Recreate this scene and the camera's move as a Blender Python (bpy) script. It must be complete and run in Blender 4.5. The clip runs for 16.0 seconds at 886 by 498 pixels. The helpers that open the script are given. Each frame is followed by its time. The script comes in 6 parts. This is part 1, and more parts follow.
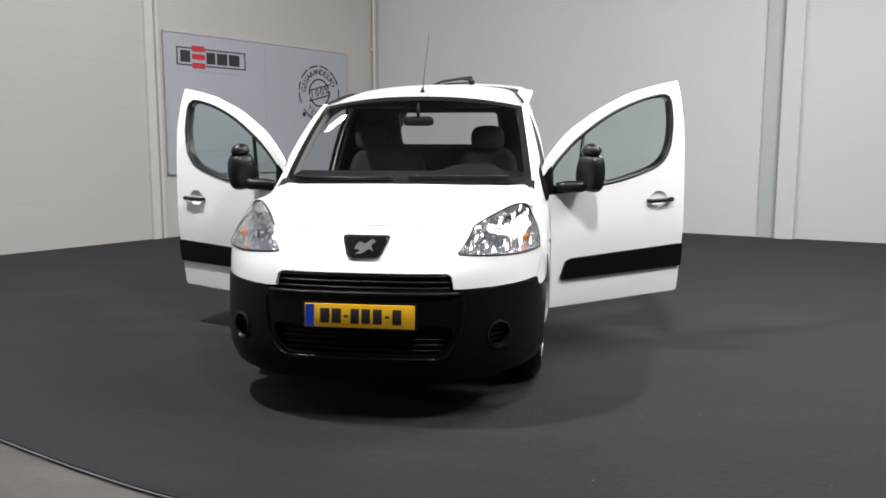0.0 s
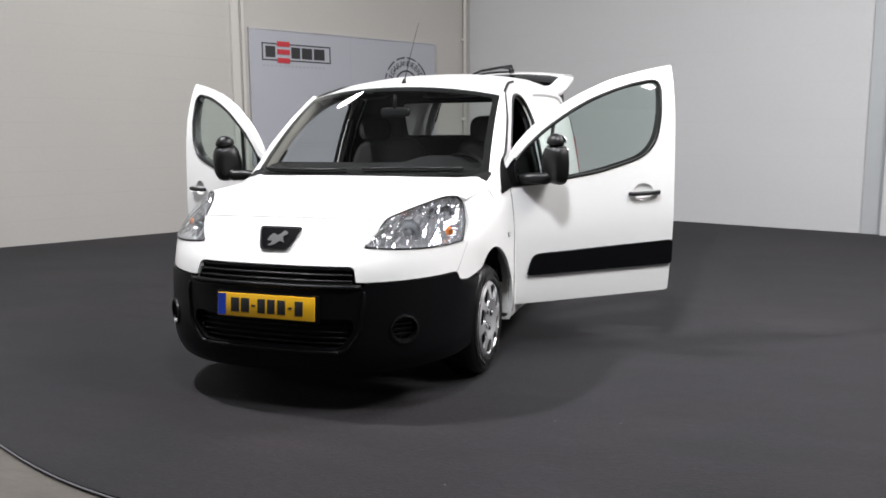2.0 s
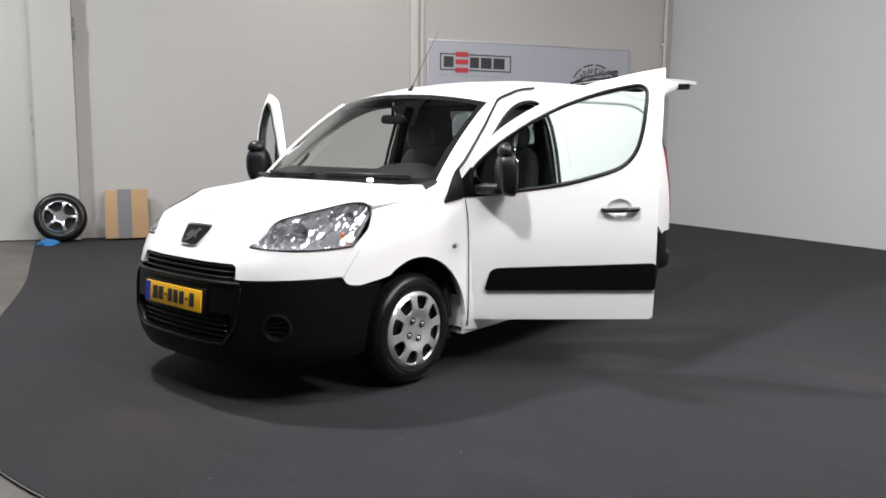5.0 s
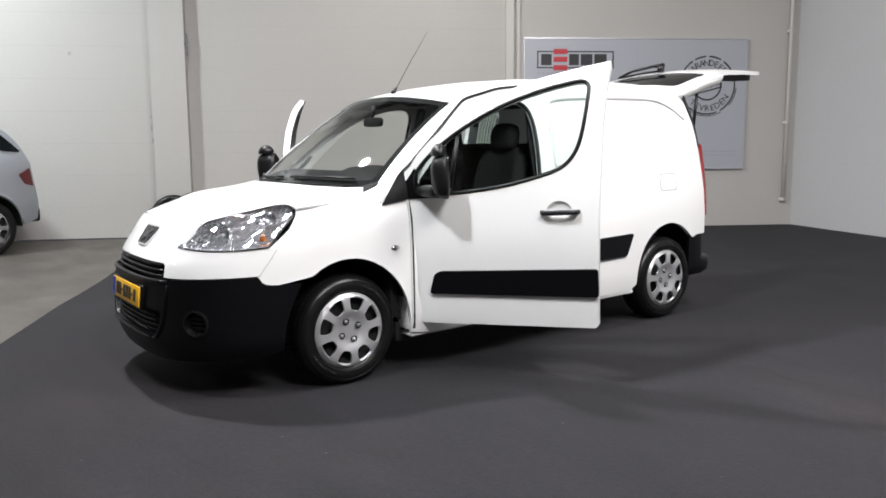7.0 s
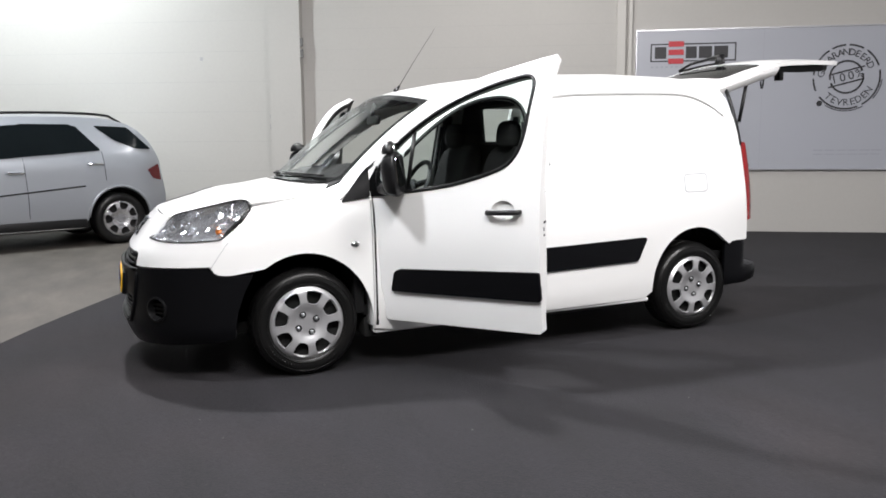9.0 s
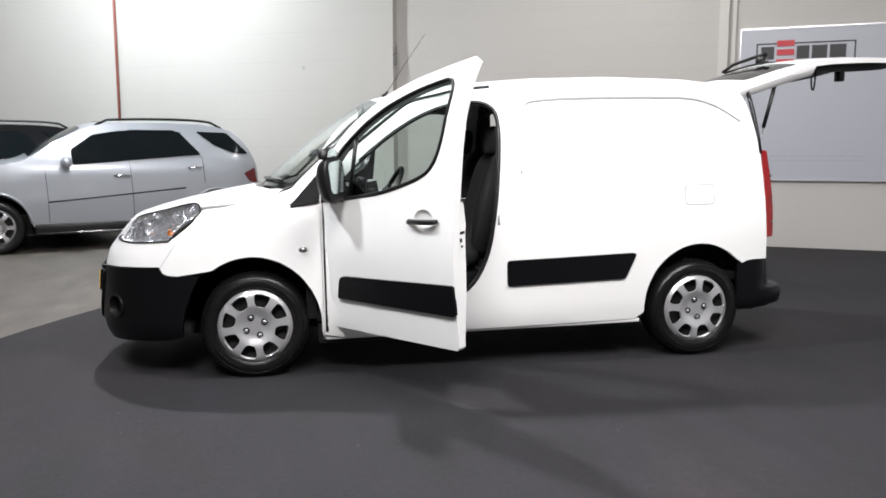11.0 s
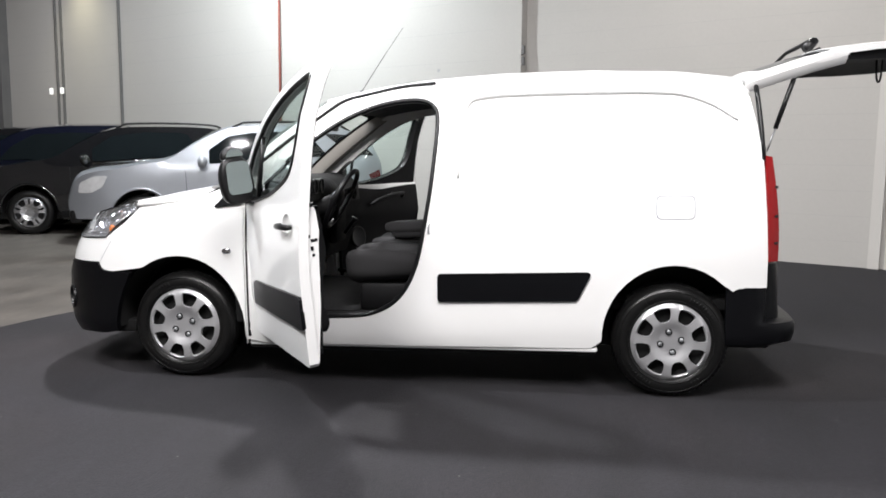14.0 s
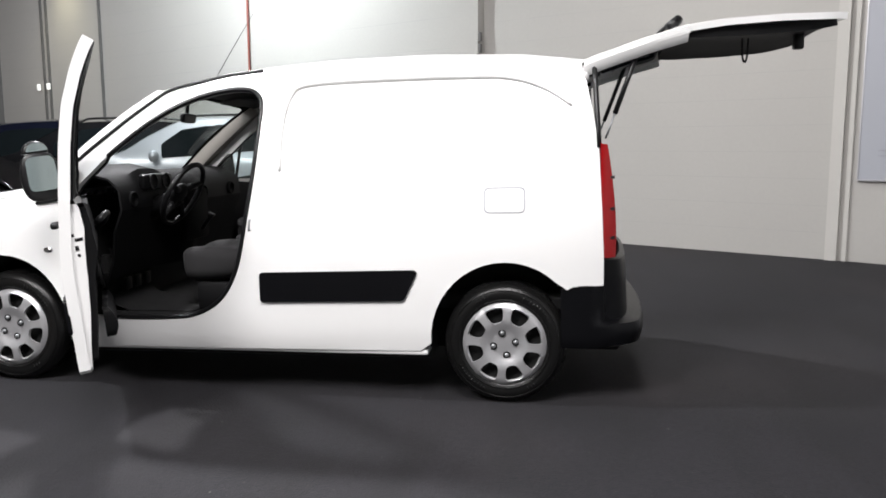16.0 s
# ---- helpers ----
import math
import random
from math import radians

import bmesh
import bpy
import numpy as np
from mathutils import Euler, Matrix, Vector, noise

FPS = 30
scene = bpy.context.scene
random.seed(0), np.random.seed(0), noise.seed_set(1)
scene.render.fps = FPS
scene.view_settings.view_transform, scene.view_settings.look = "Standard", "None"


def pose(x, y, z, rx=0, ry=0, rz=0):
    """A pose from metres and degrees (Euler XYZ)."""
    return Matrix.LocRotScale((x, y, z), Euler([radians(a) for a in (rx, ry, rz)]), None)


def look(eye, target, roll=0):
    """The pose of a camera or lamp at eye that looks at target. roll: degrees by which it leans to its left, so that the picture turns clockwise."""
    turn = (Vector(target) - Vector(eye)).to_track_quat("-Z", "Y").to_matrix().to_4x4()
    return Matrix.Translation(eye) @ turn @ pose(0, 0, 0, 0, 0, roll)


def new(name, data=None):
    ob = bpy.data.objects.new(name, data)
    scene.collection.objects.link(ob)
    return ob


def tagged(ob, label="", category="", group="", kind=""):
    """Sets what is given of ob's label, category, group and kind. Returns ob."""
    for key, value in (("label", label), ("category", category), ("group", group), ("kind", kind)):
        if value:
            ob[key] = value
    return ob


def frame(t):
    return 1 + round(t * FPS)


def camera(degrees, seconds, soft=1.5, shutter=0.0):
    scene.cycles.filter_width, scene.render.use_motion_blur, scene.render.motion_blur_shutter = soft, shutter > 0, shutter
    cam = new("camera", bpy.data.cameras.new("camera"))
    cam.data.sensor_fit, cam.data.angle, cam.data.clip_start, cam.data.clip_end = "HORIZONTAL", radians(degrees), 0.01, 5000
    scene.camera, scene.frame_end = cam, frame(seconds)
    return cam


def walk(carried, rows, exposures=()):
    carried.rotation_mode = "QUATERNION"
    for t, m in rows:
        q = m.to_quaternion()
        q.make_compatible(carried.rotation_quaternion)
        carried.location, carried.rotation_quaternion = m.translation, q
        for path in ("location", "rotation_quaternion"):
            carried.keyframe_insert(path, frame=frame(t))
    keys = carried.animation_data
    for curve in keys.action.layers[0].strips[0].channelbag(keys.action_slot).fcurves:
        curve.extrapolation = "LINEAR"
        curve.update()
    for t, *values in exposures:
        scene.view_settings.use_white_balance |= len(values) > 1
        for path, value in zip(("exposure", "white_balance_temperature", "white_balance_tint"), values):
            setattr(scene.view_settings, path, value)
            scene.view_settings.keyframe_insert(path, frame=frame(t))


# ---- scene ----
cam = camera(58.7, 16.0, 1.75)
PATH = [
    (0, (0.879, -4.434, 1.296), (0.604, -2.470, 1.038), 0.12),
    (0.5, (1.123, -4.369, 1.297), (0.756, -2.422, 1.032), 0.26),
    (1, (1.413, -4.293, 1.295), (0.983, -2.358, 1.022), -0.21),
    (1.5, (1.679, -4.208, 1.293), (1.137, -2.302, 1.018), -0.16),
    (2, (1.973, -4.104, 1.303), (1.327, -2.232, 1.020), -0.31),
    (2.5, (2.284, -3.992, 1.306), (1.540, -2.155, 1.033), -0.67),
    (3, (2.574, -3.845, 1.314), (1.688, -2.073, 1.044), 0.19),
    (3.5, (2.874, -3.680, 1.317), (1.885, -1.963, 1.048), -0.06),
    (3.7, (2.998, -3.618, 1.329), (1.970, -1.926, 1.050), 0.56),
    (5.8, (4.002, -2.709, 1.287), (2.559, -1.349, 1.036), -0.16),
    (6, (4.106, -2.616, 1.320), (2.623, -1.298, 1.062), -0.14),
    (6.5, (4.330, -2.366, 1.313), (2.789, -1.119, 1.052), -0.42),
    (7, (4.528, -2.083, 1.316), (2.931, -0.910, 1.051), -0.39),
    (7.5, (4.704, -1.829, 1.318), (3.032, -0.761, 1.055), -0.26),
    (8, (4.859, -1.558, 1.316), (3.131, -0.588, 1.048), -0.33),
    (8.5, (5.005, -1.261, 1.322), (3.221, -0.399, 1.054), -0.41),
    (9, (5.125, -0.963, 1.306), (3.295, -0.199, 1.039), -0.39),
    (9.2, (5.170, -0.827, 1.315), (3.322, -0.113, 1.045), -0.48),
    (11.3, (5.344, 0.472, 1.291), (3.380, 0.756, 1.040), 0.07),
    (11.5, (5.305, 0.620, 1.285), (3.335, 0.851, 1.032), 0.07),
    (12, (5.285, 0.932, 1.287), (3.304, 1.082, 1.053), -0.53),
    (12.5, (5.239, 1.241, 1.267), (3.256, 1.327, 1.033), -0.72),
    (13, (5.177, 1.508, 1.273), (3.192, 1.482, 1.030), -0.22),
    (13.5, (5.106, 1.770, 1.300), (3.127, 1.663, 1.036), -0.22),
    (14, (5.038, 1.994, 1.294), (3.067, 1.759, 1.053), 0.57),
    (14.5, (4.934, 2.257, 1.301), (2.981, 1.910, 1.055), -0.04),
    (15, (4.800, 2.545, 1.307), (2.852, 2.186, 1.030), -0.10),
    (15.5, (4.703, 2.815, 1.298), (2.748, 2.488, 1.037), -0.30),
    (16, (4.645, 3.023, 1.297), (2.688, 2.709, 1.033), -0.15),
]
walk(cam, [(t, look(eye, target, roll)) for t, eye, target, roll in PATH], [(0, 0.13), (4.5, 0.16), (8.5, 0.21), (12, 0.34), (14, 0.36), (16, 0.28)])

# ---- world and lights ----
world = bpy.data.worlds.new("hall_air")
scene.world = world
world.use_nodes = True
world.node_tree.nodes["Background"].inputs[0].default_value = (0.80, 0.85, 0.95, 1)
world.node_tree.nodes["Background"].inputs[1].default_value = 0.06


def area_lamp(name, at, target, watts, size, color=(1, 1, 1), spread=180):
    data = bpy.data.lights.new(name, "AREA")
    data.shape, data.size, data.energy, data.color = "DISK", size, watts, color
    data.spread = radians(spread)
    ob = new(name, data)
    ob.matrix_world = look(at, target)
    return ob


COOL = (1.0, 0.985, 1.02)
area_lamp("hall_or_fill_lamp", (-2.25, -0.94, 5.6), (0.8, 1.2, 0), 370, 0.30, COOL)
area_lamp("hall_or_fill_lamp", (1.6, -2.6, 5.7), (1.3, 1.6, 1.2), 80, 0.5, (0.97, 0.985, 1.03), 90)
# one broad unseen disc, added to fill the van's left flank with light
area_lamp("flank_fill_lamp", (6.2, -0.6, 5.8), (1.4, 0.8, 0.4), 430, 2.2, (1.0, 0.975, 0.975), 170)
area_lamp("hall_or_fill_lamp", (-5.6, -3.0, 6.0), (-8.9, -2.8, 3.0), 590, 1.0, (0.93, 1.0, 1.04))
area_lamp("hall_or_fill_lamp", (-7.5, -11.0, 5.8), (-9.5, -10.0, 0), 185, 0.8, COOL)

# unseen fill lamps, added to brighten the right-hand floor and the board wall
area_lamp("hall_or_fill_lamp", (4.4, 2.6, 5.85), (2.6, 2.4, 0.0), 370, 2.4, (1.0, 0.97, 0.98))
area_lamp("hall_or_fill_lamp", (-3.4, 3.4, 5.7), (-3.0, 5.6, 1.0), 75, 0.8, (1.0, 0.985, 0.97))
area_lamp("wall_wash_lamp", (-11.6, -8.6, 5.55), (-12.1, -8.4, 0.0), 10, 0.3, (1.0, 0.93, 0.62), 100)

# ---- materials ----
def material(name, color, rough=0.5, metal=0.0, vary=0.06, scale=3.0, fine=60.0, bump=0.0, coat=0.0, spec=0.5, dirt=None):
    """A surface with variation at two scales; dirt is a second colour that lies in soft patches."""
    m = bpy.data.materials.new(name)
    m.use_nodes = True
    nt = m.node_tree
    n, l = nt.nodes, nt.links
    b = n["Principled BSDF"]
    b.inputs["Roughness"].default_value, b.inputs["Metallic"].default_value = rough, metal
    b.inputs["Coat Weight"].default_value = coat
    b.inputs["Coat Roughness"].default_value = 0.06
    b.inputs["Specular IOR Level"].default_value = spec
    tc = n.new("ShaderNodeTexCoord")
    big, small = n.new("ShaderNodeTexNoise"), n.new("ShaderNodeTexNoise")
    big.inputs["Scale"].default_value, small.inputs["Scale"].default_value = scale, fine
    big.inputs["Detail"].default_value, small.inputs["Detail"].default_value = 4, 3
    l.new(tc.outputs["Object"], big.inputs["Vector"])
    l.new(tc.outputs["Object"], small.inputs["Vector"])
    ramp = n.new("ShaderNodeMapRange")
    ramp.inputs["To Min"].default_value, ramp.inputs["To Max"].default_value = 1 - vary, 1 + vary
    l.new(big.outputs["Fac"], ramp.inputs["Value"])
    ramp2 = n.new("ShaderNodeMapRange")
    ramp2.inputs["To Min"].default_value, ramp2.inputs["To Max"].default_value = 1 - vary * 0.6, 1 + vary * 0.6
    l.new(small.outputs["Fac"], ramp2.inputs["Value"])
    mul = n.new("ShaderNodeMath")
    mul.operation = "MULTIPLY"
    l.new(ramp.outputs[0], mul.inputs[0])
    l.new(ramp2.outputs[0], mul.inputs[1])
    tint = n.new("ShaderNodeVectorMath")
    tint.operation = "SCALE"
    tint.inputs[0].default_value = color
    l.new(mul.outputs[0], tint.inputs["Scale"])
    out = tint.outputs[0]
    if dirt:
        patch = n.new("ShaderNodeTexNoise")
        patch.inputs["Scale"].default_value, patch.inputs["Detail"].default_value = scale * 0.45, 6
        l.new(tc.outputs["Object"], patch.inputs["Vector"])
        edge = n.new("ShaderNodeMapRange")
        edge.inputs["From Min"].default_value, edge.inputs["From Max"].default_value = 0.52, 0.72
        l.new(patch.outputs["Fac"], edge.inputs["Value"])
        mix = n.new("ShaderNodeMix")
        mix.data_type = "RGBA"
        l.new(edge.outputs[0], mix.inputs[0])
        l.new(out, mix.inputs[6])
        mix.inputs[7].default_value = (*dirt, 1)
        out = mix.outputs[2]
    l.new(out, b.inputs["Base Color"])
    rr = n.new("ShaderNodeMapRange")
    rr.inputs["To Min"].default_value, rr.inputs["To Max"].default_value = max(0.02, rough - 0.06), min(1, rough + 0.06)
    l.new(big.outputs["Fac"], rr.inputs["Value"])
    l.new(rr.outputs[0], b.inputs["Roughness"])
    if bump:
        bp = n.new("ShaderNodeBump")
        bp.inputs["Strength"].default_value, bp.inputs["Distance"].default_value = bump, 0.004
        l.new(small.outputs["Fac"], bp.inputs["Height"])
        l.new(bp.outputs[0], b.inputs["Normal"])
    return m


def glass(name, color, rough=0.0, clear=0.8):
    """Thin glazing: a see-through sheet that mirrors by its angle."""
    m = bpy.data.materials.new(name)
    m.use_nodes = True
    n, l = m.node_tree.nodes, m.node_tree.links
    n.remove(n["Principled BSDF"])
    tr, gl, mx, fr = n.new("ShaderNodeBsdfTransparent"), n.new("ShaderNodeBsdfGlossy"), n.new("ShaderNodeMixShader"), n.new("ShaderNodeLayerWeight")
    tr.inputs[0].default_value = (*[c * clear for c in color], 1)
    gl.inputs[0].default_value, gl.inputs["Roughness"].default_value = (0.9, 0.93, 0.95, 1), rough
    fr.inputs[0].default_value = 0.5
    power, lift = n.new("ShaderNodeMath"), n.new("ShaderNodeMath")
    power.operation, power.inputs[1].default_value = "POWER", 5.0
    lift.operation, lift.inputs[1].default_value, lift.inputs[2].default_value = "MULTIPLY_ADD", 0.88, 0.06
    l.new(fr.outputs["Facing"], power.inputs[0])
    l.new(power.outputs[0], lift.inputs[0])
    l.new(lift.outputs[0], mx.inputs[0])
    l.new(tr.outputs[0], mx.inputs[1])
    l.new(gl.outputs[0], mx.inputs[2])
    l.new(mx.outputs[0], n["Material Output"].inputs[0])
    return m


WHITE = material("white_car_paint", (0.80, 0.80, 0.79), 0.32, vary=0.015, scale=2, fine=900, coat=0.6)
BLACK = material("black_textured_plastic", (0.0030, 0.0031, 0.0039), 0.33, spec=0.19, vary=0.15, fine=400, bump=0.15)
SATIN = material("satin_black_plastic", (0.005, 0.005, 0.0055), 0.38, spec=0.35, vary=0.1, fine=300)
RUBBER = material("tyre_rubber", (0.0055, 0.0055, 0.0055), 0.33, spec=0.32, vary=0.25, scale=6, fine=120, bump=0.25, dirt=(0.009, 0.0085, 0.008))
SILVER = material("silver_wheel_cover", (0.50, 0.50, 0.51), 0.36, metal=0.6, vary=0.05, fine=200)
CHROME = material("chrome", (0.85, 0.85, 0.86), 0.08, metal=1.0, vary=0.03)
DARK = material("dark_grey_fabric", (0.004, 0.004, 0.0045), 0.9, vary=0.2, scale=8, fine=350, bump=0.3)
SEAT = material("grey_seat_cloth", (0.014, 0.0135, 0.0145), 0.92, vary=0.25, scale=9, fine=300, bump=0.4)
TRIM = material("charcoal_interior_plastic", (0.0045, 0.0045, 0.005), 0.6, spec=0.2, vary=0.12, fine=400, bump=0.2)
BEIGE = material("pale_pillar_trim", (0.30, 0.285, 0.26), 0.8, vary=0.08, fine=300, bump=0.1)
LINER = material("headliner", (0.10, 0.10, 0.10), 0.95, vary=0.1, fine=300)
VOID = material("underbody_black", (0.008, 0.008, 0.008), 0.9, vary=0.3)
PIANO = material("black_corner_panel", (0.003, 0.003, 0.0034), 0.45, spec=0.08, vary=0.1)
# near-black for small trim, and for the dashboard's shaded lower part
SHADE = material("black_trim_and_shade", (0.0035, 0.0035, 0.0038), 0.7, spec=0.12, vary=0.12, fine=400, bump=0.2)
RED = material("red_lamp_lens", (0.22, 0.004, 0.005), 0.15, vary=0.15, scale=12, coat=0.15, spec=0.3)
AMBER = material("amber_lamp", (0.70, 0.20, 0.04), 0.15, vary=0.1)
CLEARLENS = glass("clear_lamp_lens", (0.97, 0.98, 1.0), 0.02, 0.95)
SCREEN = glass("windscreen_glass", (0.90, 0.94, 0.91), 0.0, 0.92)
SIDEGLASS = glass("green_tinted_glass", (0.82, 0.93, 0.89), 0.0, 0.88)
TINTED = glass("dark_tinted_glass", (0.10, 0.11, 0.12), 0.02, 0.6)
MIRROR = material("mirror_glass", (0.62, 0.63, 0.64), 0.02, metal=1.0, vary=0.01)
PLATE = material("yellow_plate", (0.86, 0.47, 0.012), 0.4, vary=0.03)
BLUE = material("plate_blue", (0.01, 0.05, 0.45), 0.4, vary=0.03)
INK = material("black_ink", (0.015, 0.015, 0.017), 0.5, vary=0.1)
REDINK = material("red_ink", (0.42, 0.02, 0.03), 0.5, vary=0.05)
GREYINK = material("grey_ink", (0.30, 0.31, 0.34), 0.6, vary=0.05)
STEEL = material("galvanised_steel", (0.34, 0.35, 0.36), 0.45, metal=0.7, vary=0.15, fine=90)

# ---- mesh tools ----
from mathutils import geometry


def part(name, bm, mat, parent=None, label="", flat=False):
    me = bpy.data.meshes.new(name)
    for e in bm.edges:
        if len(e.link_faces) == 2 and e.calc_face_angle(0) > 0.7:
            e.smooth = False
    for f in bm.faces:
        f.smooth = not flat
    bm.to_mesh(me)
    bm.free()
    for m in mat if isinstance(mat, (list, tuple)) else [mat]:
        me.materials.append(m)
    ob = new(name, me)
    ob.parent = parent
    if label:
        tagged(ob, label)
    return ob


def thing(name, label, category, group="", kind="", at=None):
    ob = new(name)
    ob.empty_display_size = 0.1
    if at is not None:
        ob.matrix_world = at
    return tagged(ob, label, category, group, kind)


def box(bm, lo, hi, bevel=0.0, m=None):
    made = bmesh.ops.create_cube(bm, size=1)["verts"]
    for v in made:
        v.co = Vector([(a + b) / 2 + c * (b - a) for a, b, c in zip(lo, hi, v.co)])
    if bevel:
        es = list({e for v in made for e in v.link_edges})
        r = bmesh.ops.bevel(bm, geom=es, offset=bevel, segments=2, affect="EDGES", profile=0.5)
        made = list({v for f in r["faces"] for v in f.verts} | {v for v in made if v.is_valid})
    if m is not None:
        bmesh.ops.transform(bm, matrix=m, verts=made)
    return made


def tube(bm, pts, r, n=8, cap=True):
    """A round bar along points; r is a radius or one for each point."""
    pts = [Vector(p) for p in pts]
    rs = r if isinstance(r, (list, tuple)) else [r] * len(pts)
    rings, side = [], None
    for i, p in enumerate(pts):
        d = (pts[min(i + 1, len(pts) - 1)] - pts[max(i - 1, 0)]).normalized()
        if side is None:
            side = d.orthogonal().normalized()
        side = (side - d * side.dot(d)).normalized()
        up = d.cross(side)
        rings.append([bm.verts.new(p + rs[i] * (math.cos(2 * math.pi * k / n) * side + math.sin(2 * math.pi * k / n) * up)) for k in range(n)])
    for a, b in zip(rings, rings[1:]):
        for k in range(n):
            bm.faces.new((a[k], a[(k + 1) % n], b[(k + 1) % n], b[k]))
    if cap:
        bm.faces.new(rings[0][::-1])
        bm.faces.new(rings[-1])


def lathe(bm, prof, n=48, axis="X"):
    """Turns a profile of (radius, along) round an axis."""
    rings = []
    for r, h in prof:
        ring = []
        for k in range(n):
            c, s = r * math.cos(2 * math.pi * k / n), r * math.sin(2 * math.pi * k / n)
            ring.append(bm.verts.new((h, c, s) if axis == "X" else (c, s, h)))
        rings.append(ring)
    for a, b in zip(rings, rings[1:]):
        for k in range(n):
            bm.faces.new((a[k], b[k], b[(k + 1) % n], a[(k + 1) % n]))
    return rings


def smooth(pts, n=6, closed=False):
    """A rounded line through points."""
    P = [Vector(p) for p in pts]
    out, c = [], len(P)
    for i in range(c if closed else c - 1):
        p0, p1, p2, p3 = (P[(i + k) % c] if closed else P[min(max(i + k, 0), c - 1)] for k in (-1, 0, 1, 2))
        for k in range(n):
            t = k / n
            out.append(0.5 * (2 * p1 + (p2 - p0) * t + (2 * p0 - 5 * p1 + 4 * p2 - p3) * t * t + (3 * p1 - 3 * p2 + p3 - p0) * t ** 3))
    if not closed:
        out.append(P[-1])
    return out


def rounded(pts, r=0.02, n=4):
    """A closed outline with its corners rounded."""
    P, out = [Vector(p) for p in pts], []
    for i, p in enumerate(P):
        a, b = P[i - 1] - p, P[(i + 1) % len(P)] - p
        k = min(r, a.length * 0.45, b.length * 0.45)
        s, e = p + a.normalized() * k, p + b.normalized() * k
        for j in range(n + 1):
            t = j / n
            out.append((1 - t) ** 2 * s + 2 * t * (1 - t) * p + t * t * e)
    return out


def inside(poly, x, y):
    p = np.array([(v[0], v[1]) for v in poly])
    q = np.roll(p, -1, 0)
    x, y = np.asarray(x, float), np.asarray(y, float)
    r = np.zeros(x.shape, bool)
    for (ax, ay), (bx, by) in zip(p, q):
        if ay != by:
            r ^= ((ay > y) != (by > y)) & (x < (bx - ax) * (y - ay) / (by - ay) + ax)
    return r


def dense(poly, step, closed=True):
    out = []
    for i, p in enumerate(poly):
        if not closed and i == len(poly) - 1:
            out.append(Vector(p))
            break
        a, b = Vector(p), Vector(poly[(i + 1) % len(poly)])
        k = max(1, math.ceil((b - a).length / step))
        out += [a + (b - a) * j / k for j in range(k)]
    return out


def sheet(outline, holes, step, fn):
    """A bmesh of a flat outline with holes, cut into small triangles and laid on the surface fn(u, v)."""
    loops = [dense([Vector((p[0], p[1])) for p in q], step) for q in [outline] + list(holes)]
    verts, edges = [], []
    for q in loops:
        o = len(verts)
        verts += q
        edges += [(o + i, o + (i + 1) % len(q)) for i in range(len(q))]
    rim = np.array([(v.x, v.y) for v in verts])
    lo, hi = rim.min(0), rim.max(0)
    gx, gy = np.meshgrid(np.arange(lo[0] + step / 2, hi[0], step), np.arange(lo[1] + step / 2, hi[1], step))
    gx = (gx + (np.arange(gx.shape[0]) % 2 * step / 2)[:, None]).ravel()
    gy = gy.ravel()
    ok = inside(loops[0], gx, gy)
    for q in loops[1:]:
        ok &= ~inside(q, gx, gy)
    g = np.stack([gx[ok], gy[ok]], 1)
    if len(g):
        near = np.min(((g[:, None] - rim[None]) ** 2).sum(2), 1) > (0.45 * step) ** 2
        verts += [Vector((a, b)) for a, b in g[near]]
    vs, _, fs = geometry.delaunay_2d_cdt(verts, edges, [], 0, 1e-6)[:3]
    c = np.array([[sum(vs[i][k] for i in f) / 3 for k in (0, 1)] for f in fs])
    ok = inside(loops[0], c[:, 0], c[:, 1])
    for q in loops[1:]:
        ok &= ~inside(q, c[:, 0], c[:, 1])
    bm = bmesh.new()
    bv = [bm.verts.new(fn(v.x, v.y)) for v in vs]
    for f, keep in zip(fs, ok):
        if keep:
            bm.faces.new([bv[i] for i in f])
    bmesh.ops.delete(bm, geom=[v for v in bm.verts if not v.link_faces], context="VERTS")
    return bm


def thick(bm, depth, away=None, back=None):
    """Gives a sheet its thickness, on the side that looks to away; back is the material slot of the new side."""
    bm.normal_update()
    front = list(bm.faces)
    if away is not None:
        c = sum((f.normal.dot(Vector(away) - f.calc_center_median()) * f.calc_area() for f in front), 0.0)
        if c > 0:
            bmesh.ops.reverse_faces(bm, faces=front)
            bm.normal_update()
    verts = list(bm.verts)
    twin = {v: bm.verts.new(v.co - v.normal * depth) for v in verts}
    rim = [e for e in bm.edges if len(e.link_faces) == 1]
    for f in front:
        g = bm.faces.new([twin[v] for v in reversed(f.verts)])
        if back is not None:
            g.material_index = back
    for e in rim:
        l = e.link_loops[0]
        a, b = l.vert, l.link_loop_next.vert
        bm.faces.new((b, a, twin[a], twin[b]))
    bm.normal_update()
    return bm


def slab(outline, holes, step, front, back):
    """A closed body between two surfaces front(u, v) and back(u, v) over one flat outline."""
    bm = sheet(outline, holes, step, lambda u, v: Vector((u, v, 0)))
    verts, faces = list(bm.verts), list(bm.faces)
    rim = [e for e in bm.edges if len(e.link_faces) == 1]
    twin = {v: bm.verts.new(back(v.co.x, v.co.y)) for v in verts}
    for f in faces:
        bm.faces.new([twin[v] for v in reversed(f.verts)])
    for e in rim:
        a, b = e.verts
        bm.faces.new((a, b, twin[b], twin[a]))
    for v in verts:
        v.co = Vector(front(v.co.x, v.co.y))
    bmesh.ops.recalc_face_normals(bm, faces=bm.faces)
    return bm


